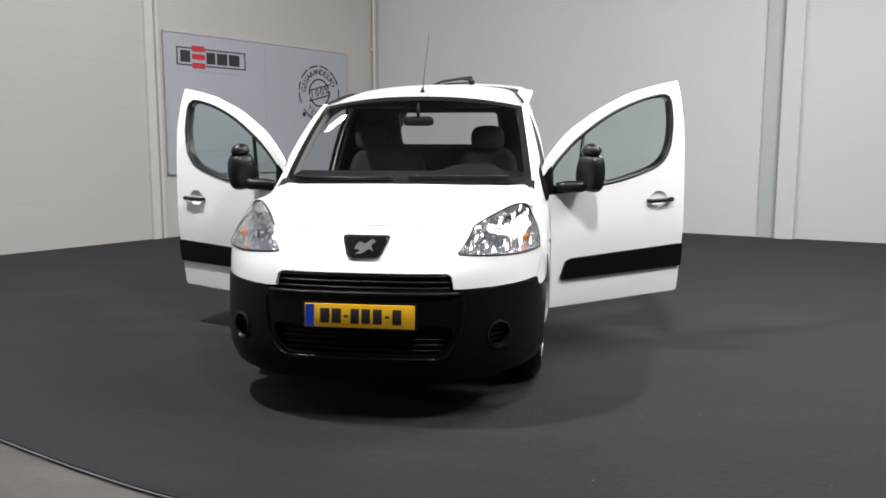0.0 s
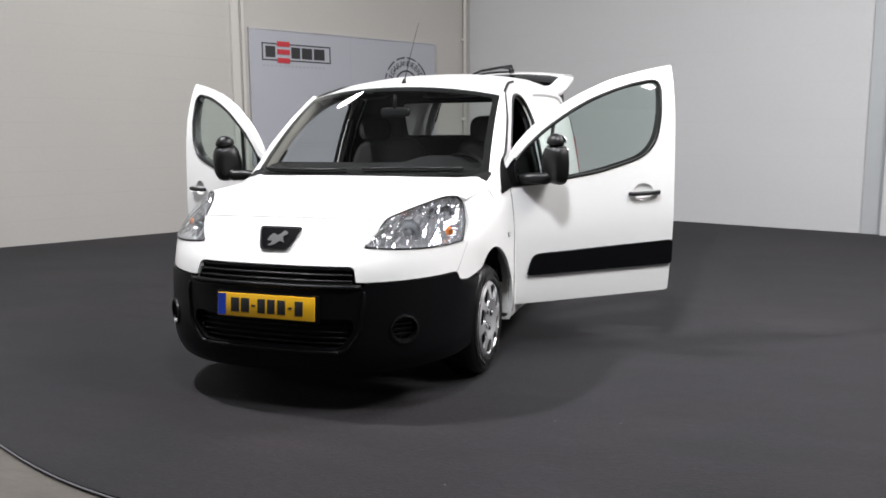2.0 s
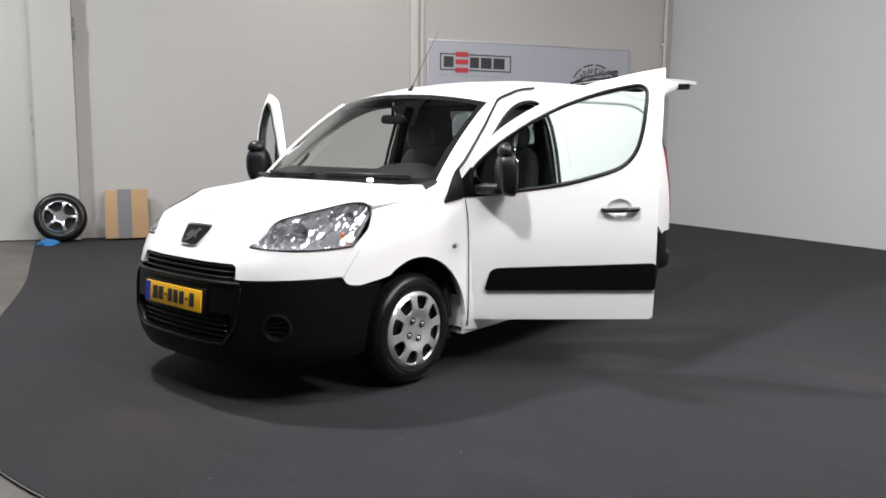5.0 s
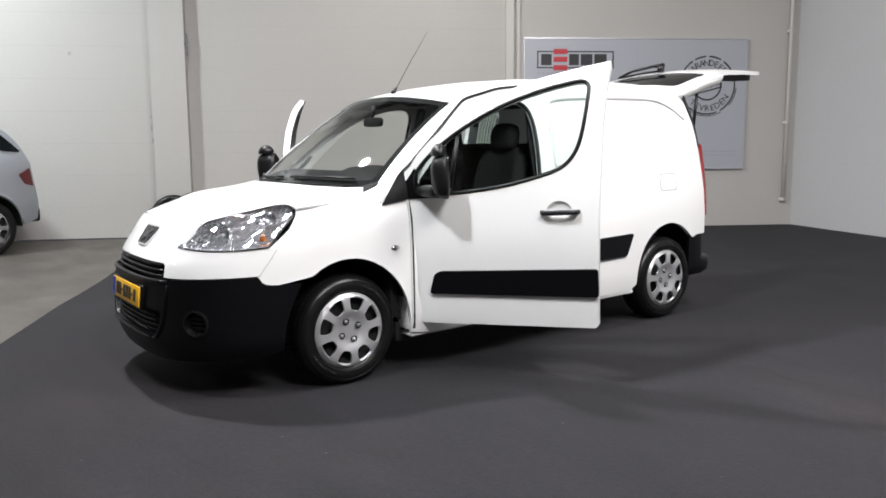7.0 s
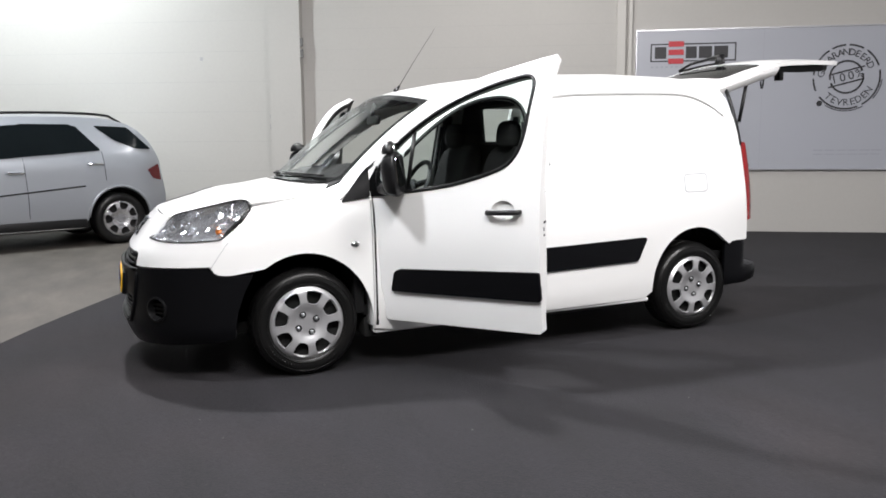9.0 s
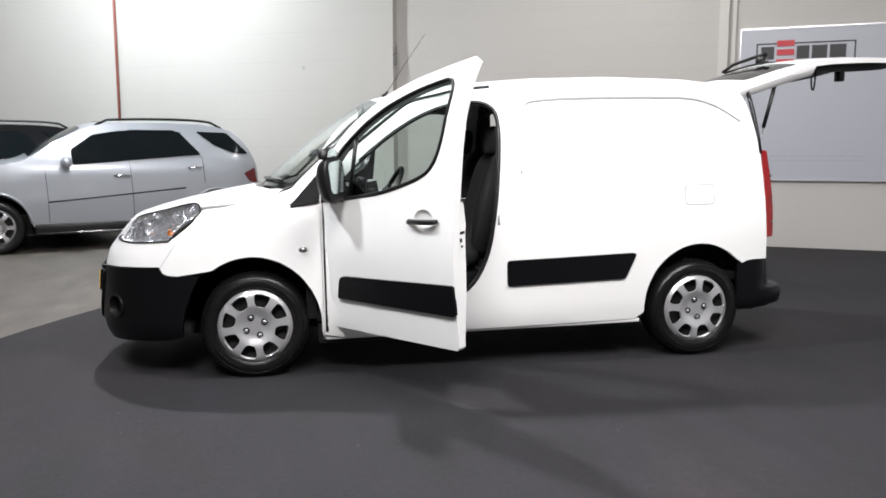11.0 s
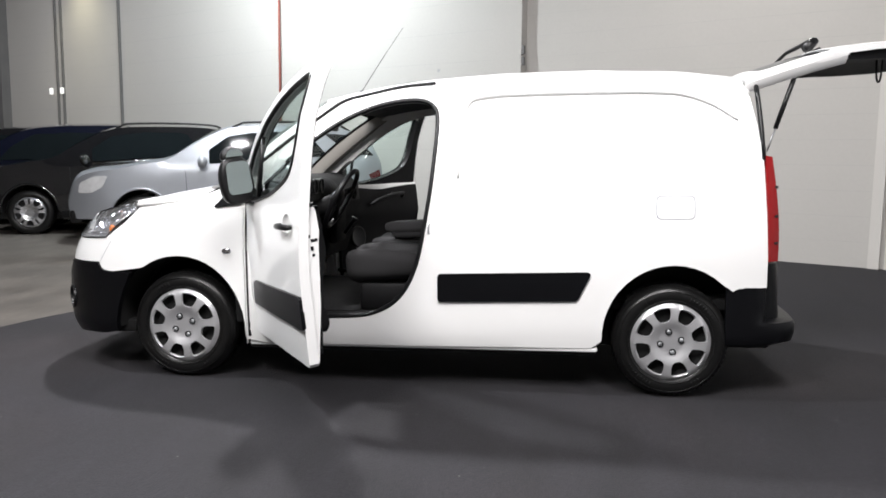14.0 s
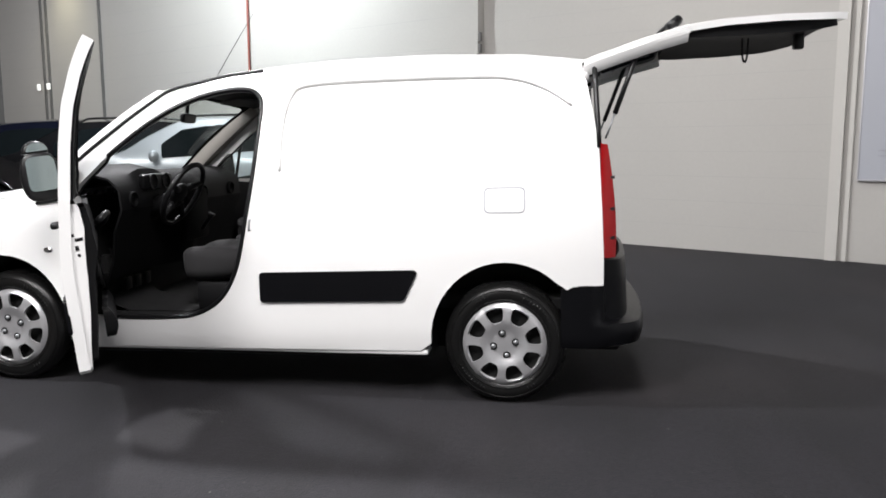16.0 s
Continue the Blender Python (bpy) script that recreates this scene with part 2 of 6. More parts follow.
def strip(bm, a, b):
    """Quads between two lines of equally many points."""
    va, vb = [bm.verts.new(p) for p in a], [bm.verts.new(p) for p in b]
    for i in range(len(va) - 1):
        bm.faces.new((va[i], va[i + 1], vb[i + 1], vb[i]))


def patch(rows):
    """A bmesh through a grid of points."""
    bm = bmesh.new()
    g = [[bm.verts.new(p) for p in r] for r in rows]
    for a, b in zip(g, g[1:]):
        for i in range(len(a) - 1):
            bm.faces.new((a[i], a[i + 1], b[i + 1], b[i]))
    return bm


def table(v, *pairs):
    return float(np.interp(v, pairs[0::2], pairs[1::2]))

# ---- the hall ----
PLASTER = material("painted_block_wall", (0.41, 0.396, 0.373), 0.85, vary=0.05, scale=0.7, fine=25, bump=0.12)
PANELWALL = material("grey_wall_panel", (0.485, 0.49, 0.495), 0.7, vary=0.05, scale=0.6, fine=20, bump=0.08)
CARPET = material("charcoal_carpet", (0.0090, 0.0083, 0.0106), 0.9, vary=0.45, scale=0.9, fine=95, bump=1.0, spec=0.45, dirt=(0.0165, 0.0132, 0.0145))


def specks(m, color, scale, size):
    """Scattered lint and grit over a surface."""
    n, l = m.node_tree.nodes, m.node_tree.links
    b = n["Principled BSDF"]
    old = b.inputs["Base Color"].links[0].from_socket
    tc, vo, mr, rnd, mu, mix = n.new("ShaderNodeTexCoord"), n.new("ShaderNodeTexVoronoi"), n.new("ShaderNodeMapRange"), n.new("ShaderNodeMath"), n.new("ShaderNodeMath"), n.new("ShaderNodeMix")
    vo.inputs["Scale"].default_value = scale
    l.new(tc.outputs["Object"], vo.inputs["Vector"])
    mr.inputs["From Min"].default_value, mr.inputs["From Max"].default_value = size, size * 0.5
    l.new(vo.outputs["Distance"], mr.inputs["Value"])
    rnd.operation, rnd.inputs[1].default_value = "GREATER_THAN", 0.86
    l.new(vo.outputs["Color"], rnd.inputs[0])
    mu.operation = "MULTIPLY"
    l.new(mr.outputs[0], mu.inputs[0])
    l.new(rnd.outputs[0], mu.inputs[1])
    mix.data_type = "RGBA"
    l.new(mu.outputs[0], mix.inputs[0])
    l.new(old, mix.inputs[6])
    mix.inputs[7].default_value = (*color, 1)
    l.new(mix.outputs[2], b.inputs["Base Color"])


def scuffs(m, gain, scale, stretch):
    """Worn streaks that lighten a surface along one direction."""
    n, l = m.node_tree.nodes, m.node_tree.links
    b = n["Principled BSDF"]
    old = b.inputs["Base Color"].links[0].from_socket
    tc, mp, no, mr, sc = n.new("ShaderNodeTexCoord"), n.new("ShaderNodeMapping"), n.new("ShaderNodeTexNoise"), n.new("ShaderNodeMapRange"), n.new("ShaderNodeVectorMath")
    mp.inputs["Scale"].default_value = stretch
    mp.inputs["Rotation"].default_value = (0, 0, 0.5)
    l.new(tc.outputs["Object"], mp.inputs["Vector"])
    l.new(mp.outputs[0], no.inputs["Vector"])
    no.inputs["Scale"].default_value, no.inputs["Detail"].default_value, no.inputs["Roughness"].default_value = scale, 7, 0.65
    mr.inputs["From Min"].default_value, mr.inputs["From Max"].default_value = 0.35, 0.68
    mr.inputs["To Min"].default_value, mr.inputs["To Max"].default_value = 1 - gain, 1 + gain
    l.new(no.outputs["Fac"], mr.inputs["Value"])
    sc.operation = "SCALE"
    l.new(old, sc.inputs[0])
    l.new(mr.outputs[0], sc.inputs["Scale"])
    l.new(sc.outputs[0], b.inputs["Base Color"])


scuffs(CARPET, 0.30, 1.1, (1, 3.2, 1))
scuffs(CARPET, 0.34, 26.0, (1, 1.6, 1))
specks(CARPET, (0.10, 0.095, 0.09), 14, 0.09)
specks(CARPET, (0.05, 0.047, 0.046), 55, 0.22)
CONCRETE = material("worn_concrete", (0.088, 0.079, 0.068), 0.55, vary=0.35, scale=1.6, fine=40, bump=0.15, dirt=(0.056, 0.047, 0.037))
scuffs(CONCRETE, 0.25, 1.3, (1, 2.5, 1))
specks(CONCRETE, (0.06, 0.05, 0.045), 7, 0.12)
KERB = material("grey_edge_strip", (0.20, 0.20, 0.21), 0.6, vary=0.15)
CEIL = material("dark_grey_ceiling", (0.15, 0.15, 0.153), 0.8, vary=0.05)
TOP = 6.2


def wall_run(name, a, b, depth, mat, label, low=0.0, high=TOP, inward=1, parent=None):
    """A straight wall from a to b whose seen face lies on that line."""
    a, b = Vector(a), Vector(b)
    d = (b - a).normalized()
    n = Vector((d.y, -d.x)) * inward
    bm = bmesh.new()
    pts = [a, b, b - n * depth, a - n * depth]
    lo, hi = [bm.verts.new((p.x, p.y, low)) for p in pts], [bm.verts.new((p.x, p.y, high)) for p in pts]
    for i in range(4):
        j = (i + 1) % 4
        bm.faces.new((lo[i], lo[j], hi[j], hi[i]))
    bm.faces.new(hi)
    bm.faces.new(lo[::-1])
    bmesh.ops.recalc_face_normals(bm, faces=bm.faces)
    ob = part(name, bm, mat, parent)
    if parent is None:
        tagged(ob, label, "wall", kind="structure")
    return ob


COL = Vector((-4.60, 6.02))
BOARD_DIR = Vector((math.cos(radians(59.0)), math.sin(radians(59.0))))
CORNER = COL + BOARD_DIR * 4.45
WEST_DIR = Vector((math.cos(radians(62.0)), math.sin(radians(62.0))))
WEST_N = Vector((WEST_DIR.y, -WEST_DIR.x))
EAST_DIR = Vector((math.cos(radians(-20.6)), math.sin(radians(-20.6))))


def west(s, out=0.0):
    """A place s metres along the long wall from the board's column, out metres before it."""
    return COL + WEST_DIR * s + WEST_N * out


wall_run("wall_board", COL, CORNER, 0.3, PLASTER, "off-white painted wall behind the sign board")
wall_run("wall_west", west(-30.0), COL, 0.3, PLASTER, "long off-white painted block wall")
wall_run("wall_north", CORNER, CORNER + EAST_DIR * 16, 0.3, PANELWALL, "pale grey smooth panel wall")
far = CORNER + EAST_DIR * 16
wall_run("wall_east", far, Vector((9.5, -24)), 0.3, PLASTER, "plain painted hall wall")
wall_run("wall_south", Vector((9.5, -24)), west(-30.0), 0.3, PLASTER, "plain painted hall wall")

bm = bmesh.new()
corners = [west(-30.0, -0.2), CORNER + Vector((0.0, 0.4)), far + Vector((0.3, 0.2)), Vector((9.8, -24.3))]
bm.faces.new([bm.verts.new((p.x, p.y, TOP)) for p in corners])
thick(bm, 0.15, away=(0, 0, 100))
tagged(part("ceiling", bm, CEIL), "plain dark grey hall ceiling", "ceiling", kind="structure")

bm = bmesh.new()
bm.faces.new([bm.verts.new((p.x, p.y, -0.02)) for p in corners])
thick(bm, 0.1, away=(0, 0, -100))
tagged(part("floor", bm, CONCRETE), "worn pale concrete hall floor", "floor", kind="structure")

# carpet with its rounded outer edge
edge = [(-7.13, 1.30), (-6.5, 1.02), (-5.4, 0.53), (-4.0, -0.09), (-3.16, -0.52), (-2.6, -0.83), (-2.0, -1.13), (-1.5, -1.38), (-0.98, -1.62), (-0.49, -1.81), (-0.07, -1.91), (0.3, -1.94), (0.7, -1.93), (1.2, -1.87), (2.0, -1.70), (3.0, -1.3), (4.5, -0.4), (6.5, 1.2), (8.6, 3.2)]
line = smooth(edge, 5)
outline = [*line, Vector((far.x - 0.4, far.y - 0.1)), CORNER + EAST_DIR * 6.3, CORNER, COL, west(-4.9)]


bm = sheet(outline, [], 0.32, lambda u, v: (u, v, 0.0))
thick(bm, 0.018, away=(0, 0, -100))
tagged(part("carpet", bm, CARPET), "charcoal needle-felt carpet with a curved edge", "carpet", kind="structure")
bm = bmesh.new()
tube(bm, [(p.x, p.y, -0.010) for p in line], 0.005, 6)
tagged(part("carpet_edge_trim", bm, KERB), "thin grey edge strip along the carpet", "trim", kind="structure")

# ---- on the walls ----
def on_wall(origin, along, s, out, z):
    n = Vector((along.y, -along.x))
    p = origin + along * s + n * out
    return Vector((p.x, p.y, z))


def wall_box(name, origin, along, s0, s1, out0, out1, z0, z1, mat, parent=None, bevel=0.0, label="", category="", kind=""):
    bm = bmesh.new()
    box(bm, (s0, out0, z0), (s1, out1, z1), bevel)
    for v in bm.verts:
        v.co = on_wall(origin, along, v.co.x, v.co.y, v.co.z)
    bmesh.ops.recalc_face_normals(bm, faces=bm.faces)
    ob = part(name, bm, mat, parent)
    return tagged(ob, label, category, kind=kind) if category else ob


WARM = material("painted_column", (0.49, 0.475, 0.445), 0.75, vary=0.05, scale=1.5, fine=40, bump=0.05)
wall_box("trim_column", COL, WEST_DIR, -0.17, -0.05, 0.0, 0.05, 0, TOP, WARM, label="slim off-white column beside the sign board", category="column", kind="structure")
wall_box("trim_conduit", COL, WEST_DIR, 0.0, 0.045, 0.0, 0.035, 0, TOP, WARM, label="painted vertical conduit on the wall", category="pipe", kind="structure")
wall_box("pilaster_west", COL, WEST_DIR, -5.28, -4.80, 0.0, 0.16, 0, TOP, PLASTER, label="off-white plastered pilaster", category="pilaster", kind="structure")
wall_box("trim_strip_north", CORNER, EAST_DIR, 6.56, 6.80, 0.0, 0.03, 0, TOP, material("grey_cladding_strip", (0.36, 0.38, 0.39), 0.6, vary=0.06), label="grey vertical cladding strip", category="cladding", kind="structure")
wall_box("pillar_north", CORNER, EAST_DIR, 6.805, 7.05, 0.0, 0.12, 0, TOP, PANELWALL, label="pale square pillar against the grey wall", category="pillar", kind="structure")
# shadow joint of the wall blocks, in long flat courses
COURSE = material("wall_joint", (0.39, 0.38, 0.36), 0.9, vary=0.06, fine=40)
for z in np.arange(0.30, 6.0, 0.30):
    wall_box("course_joint", COL, WEST_DIR, -4.79, -0.18, 0.0, 0.0015, z - 0.004, z + 0.004, COURSE, kind="structure", label="faint horizontal joint in the painted wall", category="joint")
for z in np.arange(0.45, 6.0, 0.45):
    wall_box("course_joint", COL, WEST_DIR, -29.5, -5.29, 0.0, 0.0015, z - 0.005, z + 0.005, COURSE, kind="structure", label="faint horizontal joint in the painted wall", category="joint")
PANELJOINT = material("panel_joint_grey", (0.47, 0.475, 0.48), 0.8, vary=0.08, fine=40)
for z in np.arange(0.50, 6.0, 0.50):
    wall_box("course_joint", CORNER, EAST_DIR, 0.05, 6.55, 0.0, 0.0015, z - 0.004, z + 0.004, PANELJOINT, kind="structure", label="faint horizontal joint in the grey wall", category="joint")
# corner pipe
bm = bmesh.new()
tube(bm, [on_wall(COL, BOARD_DIR, 4.29, 0.05, z) for z in (0.42, 3.0, 6.15)], 0.03, 10)
pipe = tagged(part("drain_pipe", bm, WARM), "painted pipe running down beside the corner", "pipe")
for z in (0.40, 1.6, 3.0):
    bm = bmesh.new()
    c = on_wall(COL, BOARD_DIR, 4.29, 0.03, z)
    box(bm, (c.x - 0.045, c.y - 0.045, z - 0.02), (c.x + 0.045, c.y + 0.045, z + 0.03), 0.008)
    part("pipe_clip", bm, WARM, pipe)
# red-brown pipe and dark seams on the long wall
RUST = material("red_oxide_pipe", (0.20, 0.055, 0.04), 0.6, vary=0.2)
SEAMGREY = material("dark_steel_post", (0.13, 0.128, 0.125), 0.6, vary=0.2, bump=0.1)
bm = bmesh.new()
tube(bm, [on_wall(COL, WEST_DIR, -9.90, 0.05, z) for z in (0.05, 3.0, 6.15)], 0.022, 8)
tagged(part("fire_pipe", bm, RUST), "red-brown pipe running down the wall", "pipe")
for s0 in (-14.87, -17.40):
    wall_box("wall_post", COL, WEST_DIR, s0 - 0.022, s0 + 0.022, 0.0, 0.05, 0, TOP, SEAMGREY, label="thin dark steel post on the wall", category="post", kind="structure")
wall_box("wall_post", COL, WEST_DIR, -17.18, -17.14, 0.0, 0.05, 0, TOP, SEAMGREY, label="thin dark steel post on the wall", category="post", kind="structure")
wall_box("steel_column", COL, WEST_DIR, -20.10, -19.66, 0.0, 0.22, 0, TOP, SEAMGREY, label="dark steel column against the long wall", category="column", kind="structure")
wall_box("steel_beam", COL, WEST_DIR, -26.5, -20.10, 0.02, 0.20, 5.12, 5.38, SEAMGREY, label="dark steel beam running from the column", category="beam", kind="structure")
LAMPGLOW = bpy.data.materials.new("small_lamp_glow")
LAMPGLOW.use_nodes = True
LAMPGLOW.node_tree.nodes["Principled BSDF"].inputs["Emission Color"].default_value = (1, 1, 0.95, 1)
LAMPGLOW.node_tree.nodes["Principled BSDF"].inputs["Emission Strength"].default_value = 0.6
for s0 in (-17.62, -17.16):
    wall_box("wall_switch_lamp", COL, WEST_DIR, s0 - 0.04, s0 + 0.04, 0.05, 0.10, 2.60, 2.74, LAMPGLOW, label="small lit white box on the wall", category="wall lamp")
# hanging lamp before the far wall
pendant = thing("hanging_lamp", "grey industrial lamp hanging from the hall ceiling", "ceiling lamp", at=Matrix.Translation((-11.6, -8.6, 5.6)))
bm = bmesh.new()
lathe(bm, [(0.02, 0.30), (0.06, 0.28), (0.09, 0.16), (0.20, 0.04), (0.22, 0.0), (0.215, 0.0), (0.19, 0.035), (0.08, 0.14)], 28, "Z")
bmesh.ops.recalc_face_normals(bm, faces=bm.faces)
part("shade", bm, SEAMGREY, pendant)
bm = bmesh.new()
tube(bm, [(0, 0, 0.28), (0, 0, 0.58)], 0.008, 6)
part("cable", bm, SEAMGREY, pendant)
# small marks on the pilaster wall
MARK = material("scuff_mark", (0.30, 0.30, 0.30), 0.8, vary=0.3)
for s0, z0, w, h in ((-6.40, 2.57, 0.05, 0.05), (-5.34, 1.52, 0.02, 0.09), (-5.33, 1.35, 0.02, 0.07), (-5.34, 1.70, 0.015, 0.05)):
    wall_box("wall_scuff", COL, WEST_DIR, s0, s0 + w, -0.001 if s0 < -5.4 else -0.001, 0.002, z0, z0 + h, MARK, label="small grey scuff on the wall", category="scuff", kind="structure")
for z0 in (2.58, 2.74, 5.0):
    wall_box("pilaster_bracket", COL, WEST_DIR, -4.80, -4.765, 0.10, 0.15, z0, z0 + 0.12, SEAMGREY, label="dark bracket on the pilaster's edge", category="bracket", kind="structure")

# ---- sign board ----
BOARDMAT = material("pale_sign_board", (0.345, 0.355, 0.39), 0.45, vary=0.02, scale=1.2)
ALU = material("aluminium_edge", (0.5, 0.5, 0.52), 0.35, metal=0.8, vary=0.05)
b0, b1, z0, z1 = 0.12, 3.60, 0.91, 2.87
board = thing("sign_board", "pale grey wall sign with black and red logo and stamp", "sign board")


def on_board(name, s0, s1, za, zb, mat, out=0.036, depth=0.004, parent=None):
    return wall_box(name, COL, BOARD_DIR, s0, s1, out, out + depth, za, zb, mat, parent or board)


on_board("panel", b0, b1, z0, z1, BOARDMAT, 0.01, 0.026)
for a, b, c, d in ((b0 - 0.012, b1 + 0.012, z1, z1 + 0.02), (b0 - 0.012, b1 + 0.012, z0 - 0.02, z0), (b0 - 0.014, b0, z0, z1), (b1, b1 + 0.014, z0, z1)):
    on_board("edge_profile", a, b, c, d, ALU, 0.008, 0.034)
on_board("panel_joint", 1.86, 1.864, z0, z1, GREYINK, 0.036, 0.001)
# logo: a frame with plain bars in its colours
L0, L1, Z0, Z1 = 0.31, 1.49, 2.435, 2.69
on_board("logo_frame", L0, L1, Z1 - 0.018, Z1, INK)
for a, b, c, d in ((L0, L1, Z0, Z0 + 0.018), (L0, L0 + 0.018, Z0, Z1), (L1 - 0.018, L1, Z0, Z1)):
    on_board("logo_frame_side", a, b, c, d, INK)
for k, (a, b) in enumerate(((0.37, 0.53), (0.80, 0.95), (0.98, 1.16), (1.19, 1.38))):
    on_board("logo_block", a, b, Z0 + 0.045, Z1 - 0.045, INK)
for c in (Z0 - 0.03, Z0 + 0.095, Z1 - 0.045):
    on_board("logo_bar", 0.56, 0.77, c, c + 0.075, REDINK, 0.041)
for k in range(16):
    on_board("small_writing_bar", L0 + 0.01 + k * 0.068, L0 + 0.045 + k * 0.068, Z0 - 0.085, Z0 - 0.06, GREYINK)
for za, zb, s0, s1 in ((1.16, 1.175, 2.59, 3.52), (1.105, 1.118, 2.59, 3.50), (1.21, 1.222, 0.30, 1.72), (1.155, 1.165, 0.30, 1.72)):
    n = 6
    for k in range(n):
        w = (s1 - s0) / n
        on_board("small_writing_bar", s0 + k * w, s0 + (k + 0.86) * w, za, zb, GREYINK)


def letters(text, place, size, mat, name, depth=0.003):
    """Each letter of a text as a flat mesh, at the pose that place gives for its number."""
    for i, ch in enumerate(text):
        if ch == " ":
            continue
        cu = bpy.data.curves.new("letter", "FONT")
        cu.body, cu.size, cu.align_x, cu.extrude, cu.resolution_u = ch, size, "CENTER", depth / 2, 2
        ob = bpy.data.objects.new("letter", cu)
        me = bpy.data.meshes.new_from_object(ob)
        me.transform(Matrix.Translation((0, -size * 0.36, 0)))
        me.transform(place(i))
        for v in me.vertices:
            v.co = on_wall(COL, BOARD_DIR, v.co.x, v.co.z, v.co.y)
        me.materials.clear()
        me.materials.append(mat)
        bpy.data.objects.remove(ob)
        new(name, me).parent = board


SC, SZ, SR = 2.98, 2.18, 0.43


def ring_text(text, mid, step, r, size, outward):
    n = len(text)
    def place(i):
        a = radians(mid + (i - (n - 1) / 2) * step * (-1 if outward else 1))
        return pose(SC + r * math.cos(a), SZ + r * math.sin(a), 0.040) @ pose(0, 0, 0, 0, 0, math.degrees(a) + (-90 if outward else 90))
    letters(text, place, size, INK, "stamp_letter")


ring_text("GEGARANDEERD", 100, 13.2, SR * 0.80, 0.135, True)
ring_text("TEVREDEN", 278, 14.0, SR * 0.80, 0.135, False)
letters("100%", lambda i: pose(SC - 0.165 + i * 0.11 + 0.0, SZ - 0.03 + i * 0.028, 0.040) @ pose(0, 0, 0, 0, 0, 14), 0.17, INK, "stamp_letter")


def ring_arc(name, r0, r1, a0, a1, tilt=0.0, n=20):
    bm = bmesh.new()
    a = [(r0 * math.cos(radians(t)), r0 * math.sin(radians(t))) for t in np.linspace(a0, a1, n)]
    b = [(r1 * math.cos(radians(t)), r1 * math.sin(radians(t))) for t in np.linspace(a0, a1, n)]
    strip(bm, [on_wall(COL, BOARD_DIR, SC + x, 0.0385, SZ + y) for x, y in a], [on_wall(COL, BOARD_DIR, SC + x, 0.0385, SZ + y) for x, y in b])
    thick(bm, 0.002, away=(-8, 12, 2))
    part(name, bm, INK, board)


for a0, a1 in ((-60, 12), (20, 55), (62, 88), (94, 118), (124, 150), (158, 176), (182, 205), (218, 292)):
    ring_arc("stamp_ring", SR * 0.99, SR * 1.045, a0, a1)
for a0, a1 in ((-40, -5), (235, 300)):
    ring_arc("stamp_ring_outer", SR * 1.07, SR * 1.10, a0, a1)
for a0, a1 in ((22, 190), (202, 370)):
    ring_arc("stamp_arc", SR * 0.48, SR * 0.54, a0, a1)
for sgn in (1, -1):
    bm = bmesh.new()
    pts = [(-0.235, sgn * 0.085 - 0.06), (0.235, sgn * 0.085 + 0.06)]
    strip(bm, [on_wall(COL, BOARD_DIR, SC + x, 0.0385, SZ + y - 0.01) for x, y in pts], [on_wall(COL, BOARD_DIR, SC + x, 0.0385, SZ + y + 0.012) for x, y in pts])
    thick(bm, 0.002, away=(-8, 12, 2))
    part("stamp_line", bm, INK, board)
ring_arc("stamp_blot", 0.0, 0.04, 0, 359)
blot = scene.collection.objects[-1]
blot.location = Vector((BOARD_DIR.x * -0.34, BOARD_DIR.y * -0.34, -0.36))

# ---- loose things by the wall ----
CARD = material("brown_cardboard", (0.36, 0.23, 0.12), 0.85, vary=0.12, scale=5, fine=120, bump=0.1)
GREYP = material("grey_felt_strip", (0.16, 0.16, 0.17), 0.9, vary=0.1)
m = Matrix.Translation((*west(-4.23, 0.30), 0)) @ pose(0, 0, 0, 0, 0, math.degrees(math.atan2(WEST_DIR.y, WEST_DIR.x))) @ pose(0, 0, 0, -12, 0, 0)
cardbox = thing("cardboard_box", "brown cardboard box with a grey band leaning by the wall", "box", at=m)
bm = bmesh.new()
box(bm, (-0.27, -0.10, 0.005), (0.27, 0.10, 0.655), 0.006)
for v in bm.verts:
    if v.co.z > 0.5:
        v.co.z += 0.012 * math.sin(v.co.x * 9)
        v.co.x *= 0.97
part("carton", bm, CARD, cardbox)
bm = bmesh.new()
box(bm, (-0.11, -0.104, 0.01), (0.06, 0.104, 0.658), 0.004)
part("band", bm, GREYP, cardbox)

m = Matrix.Translation((*west(-5.02, 0.36), 0.315)) @ pose(0, 0, 0, 0, 0, math.degrees(math.atan2(WEST_N.y, WEST_N.x))) @ pose(0, 0, 0, 0, -12, 0)
spare = thing("loose_wheel", "loose car wheel with a five-spoke alloy rim propped on its tread", "wheel", at=m)

# ---- the van: its form ----
# The van stands along y, nose to -y, front axle at y = 0; x is to its left.
AXLE = 2.728


def width(y):
    return table(y, -0.225, 0.862, 0.3, 0.868, 1.5, 0.870, 2.28, 0.856, 2.7, 0.842, 3.0, 0.825, 3.15, 0.808, 3.25, 0.79)


def bonnet_line(y):
    return table(y, -0.86, 0.875, -0.80, 0.912, -0.76, 0.937, -0.7, 0.970, -0.6, 1.002, -0.5, 1.028, -0.23, 1.086, 0.0, 1.125, 0.1, 1.143, 0.25, 1.175, 0.4, 1.205)


def bonnet(x, y):
    a = abs(x)
    return bonnet_line(y) - 0.09 * a ** 2.2 - table(y, -0.35, 0.002, 0.05, 0.0224) * max(0.0, (a - 0.66) / 0.118) ** 2 + 0.019 * math.exp(-((a - 0.70) / 0.13) ** 2 - ((y + 0.30) / 0.2) ** 2)


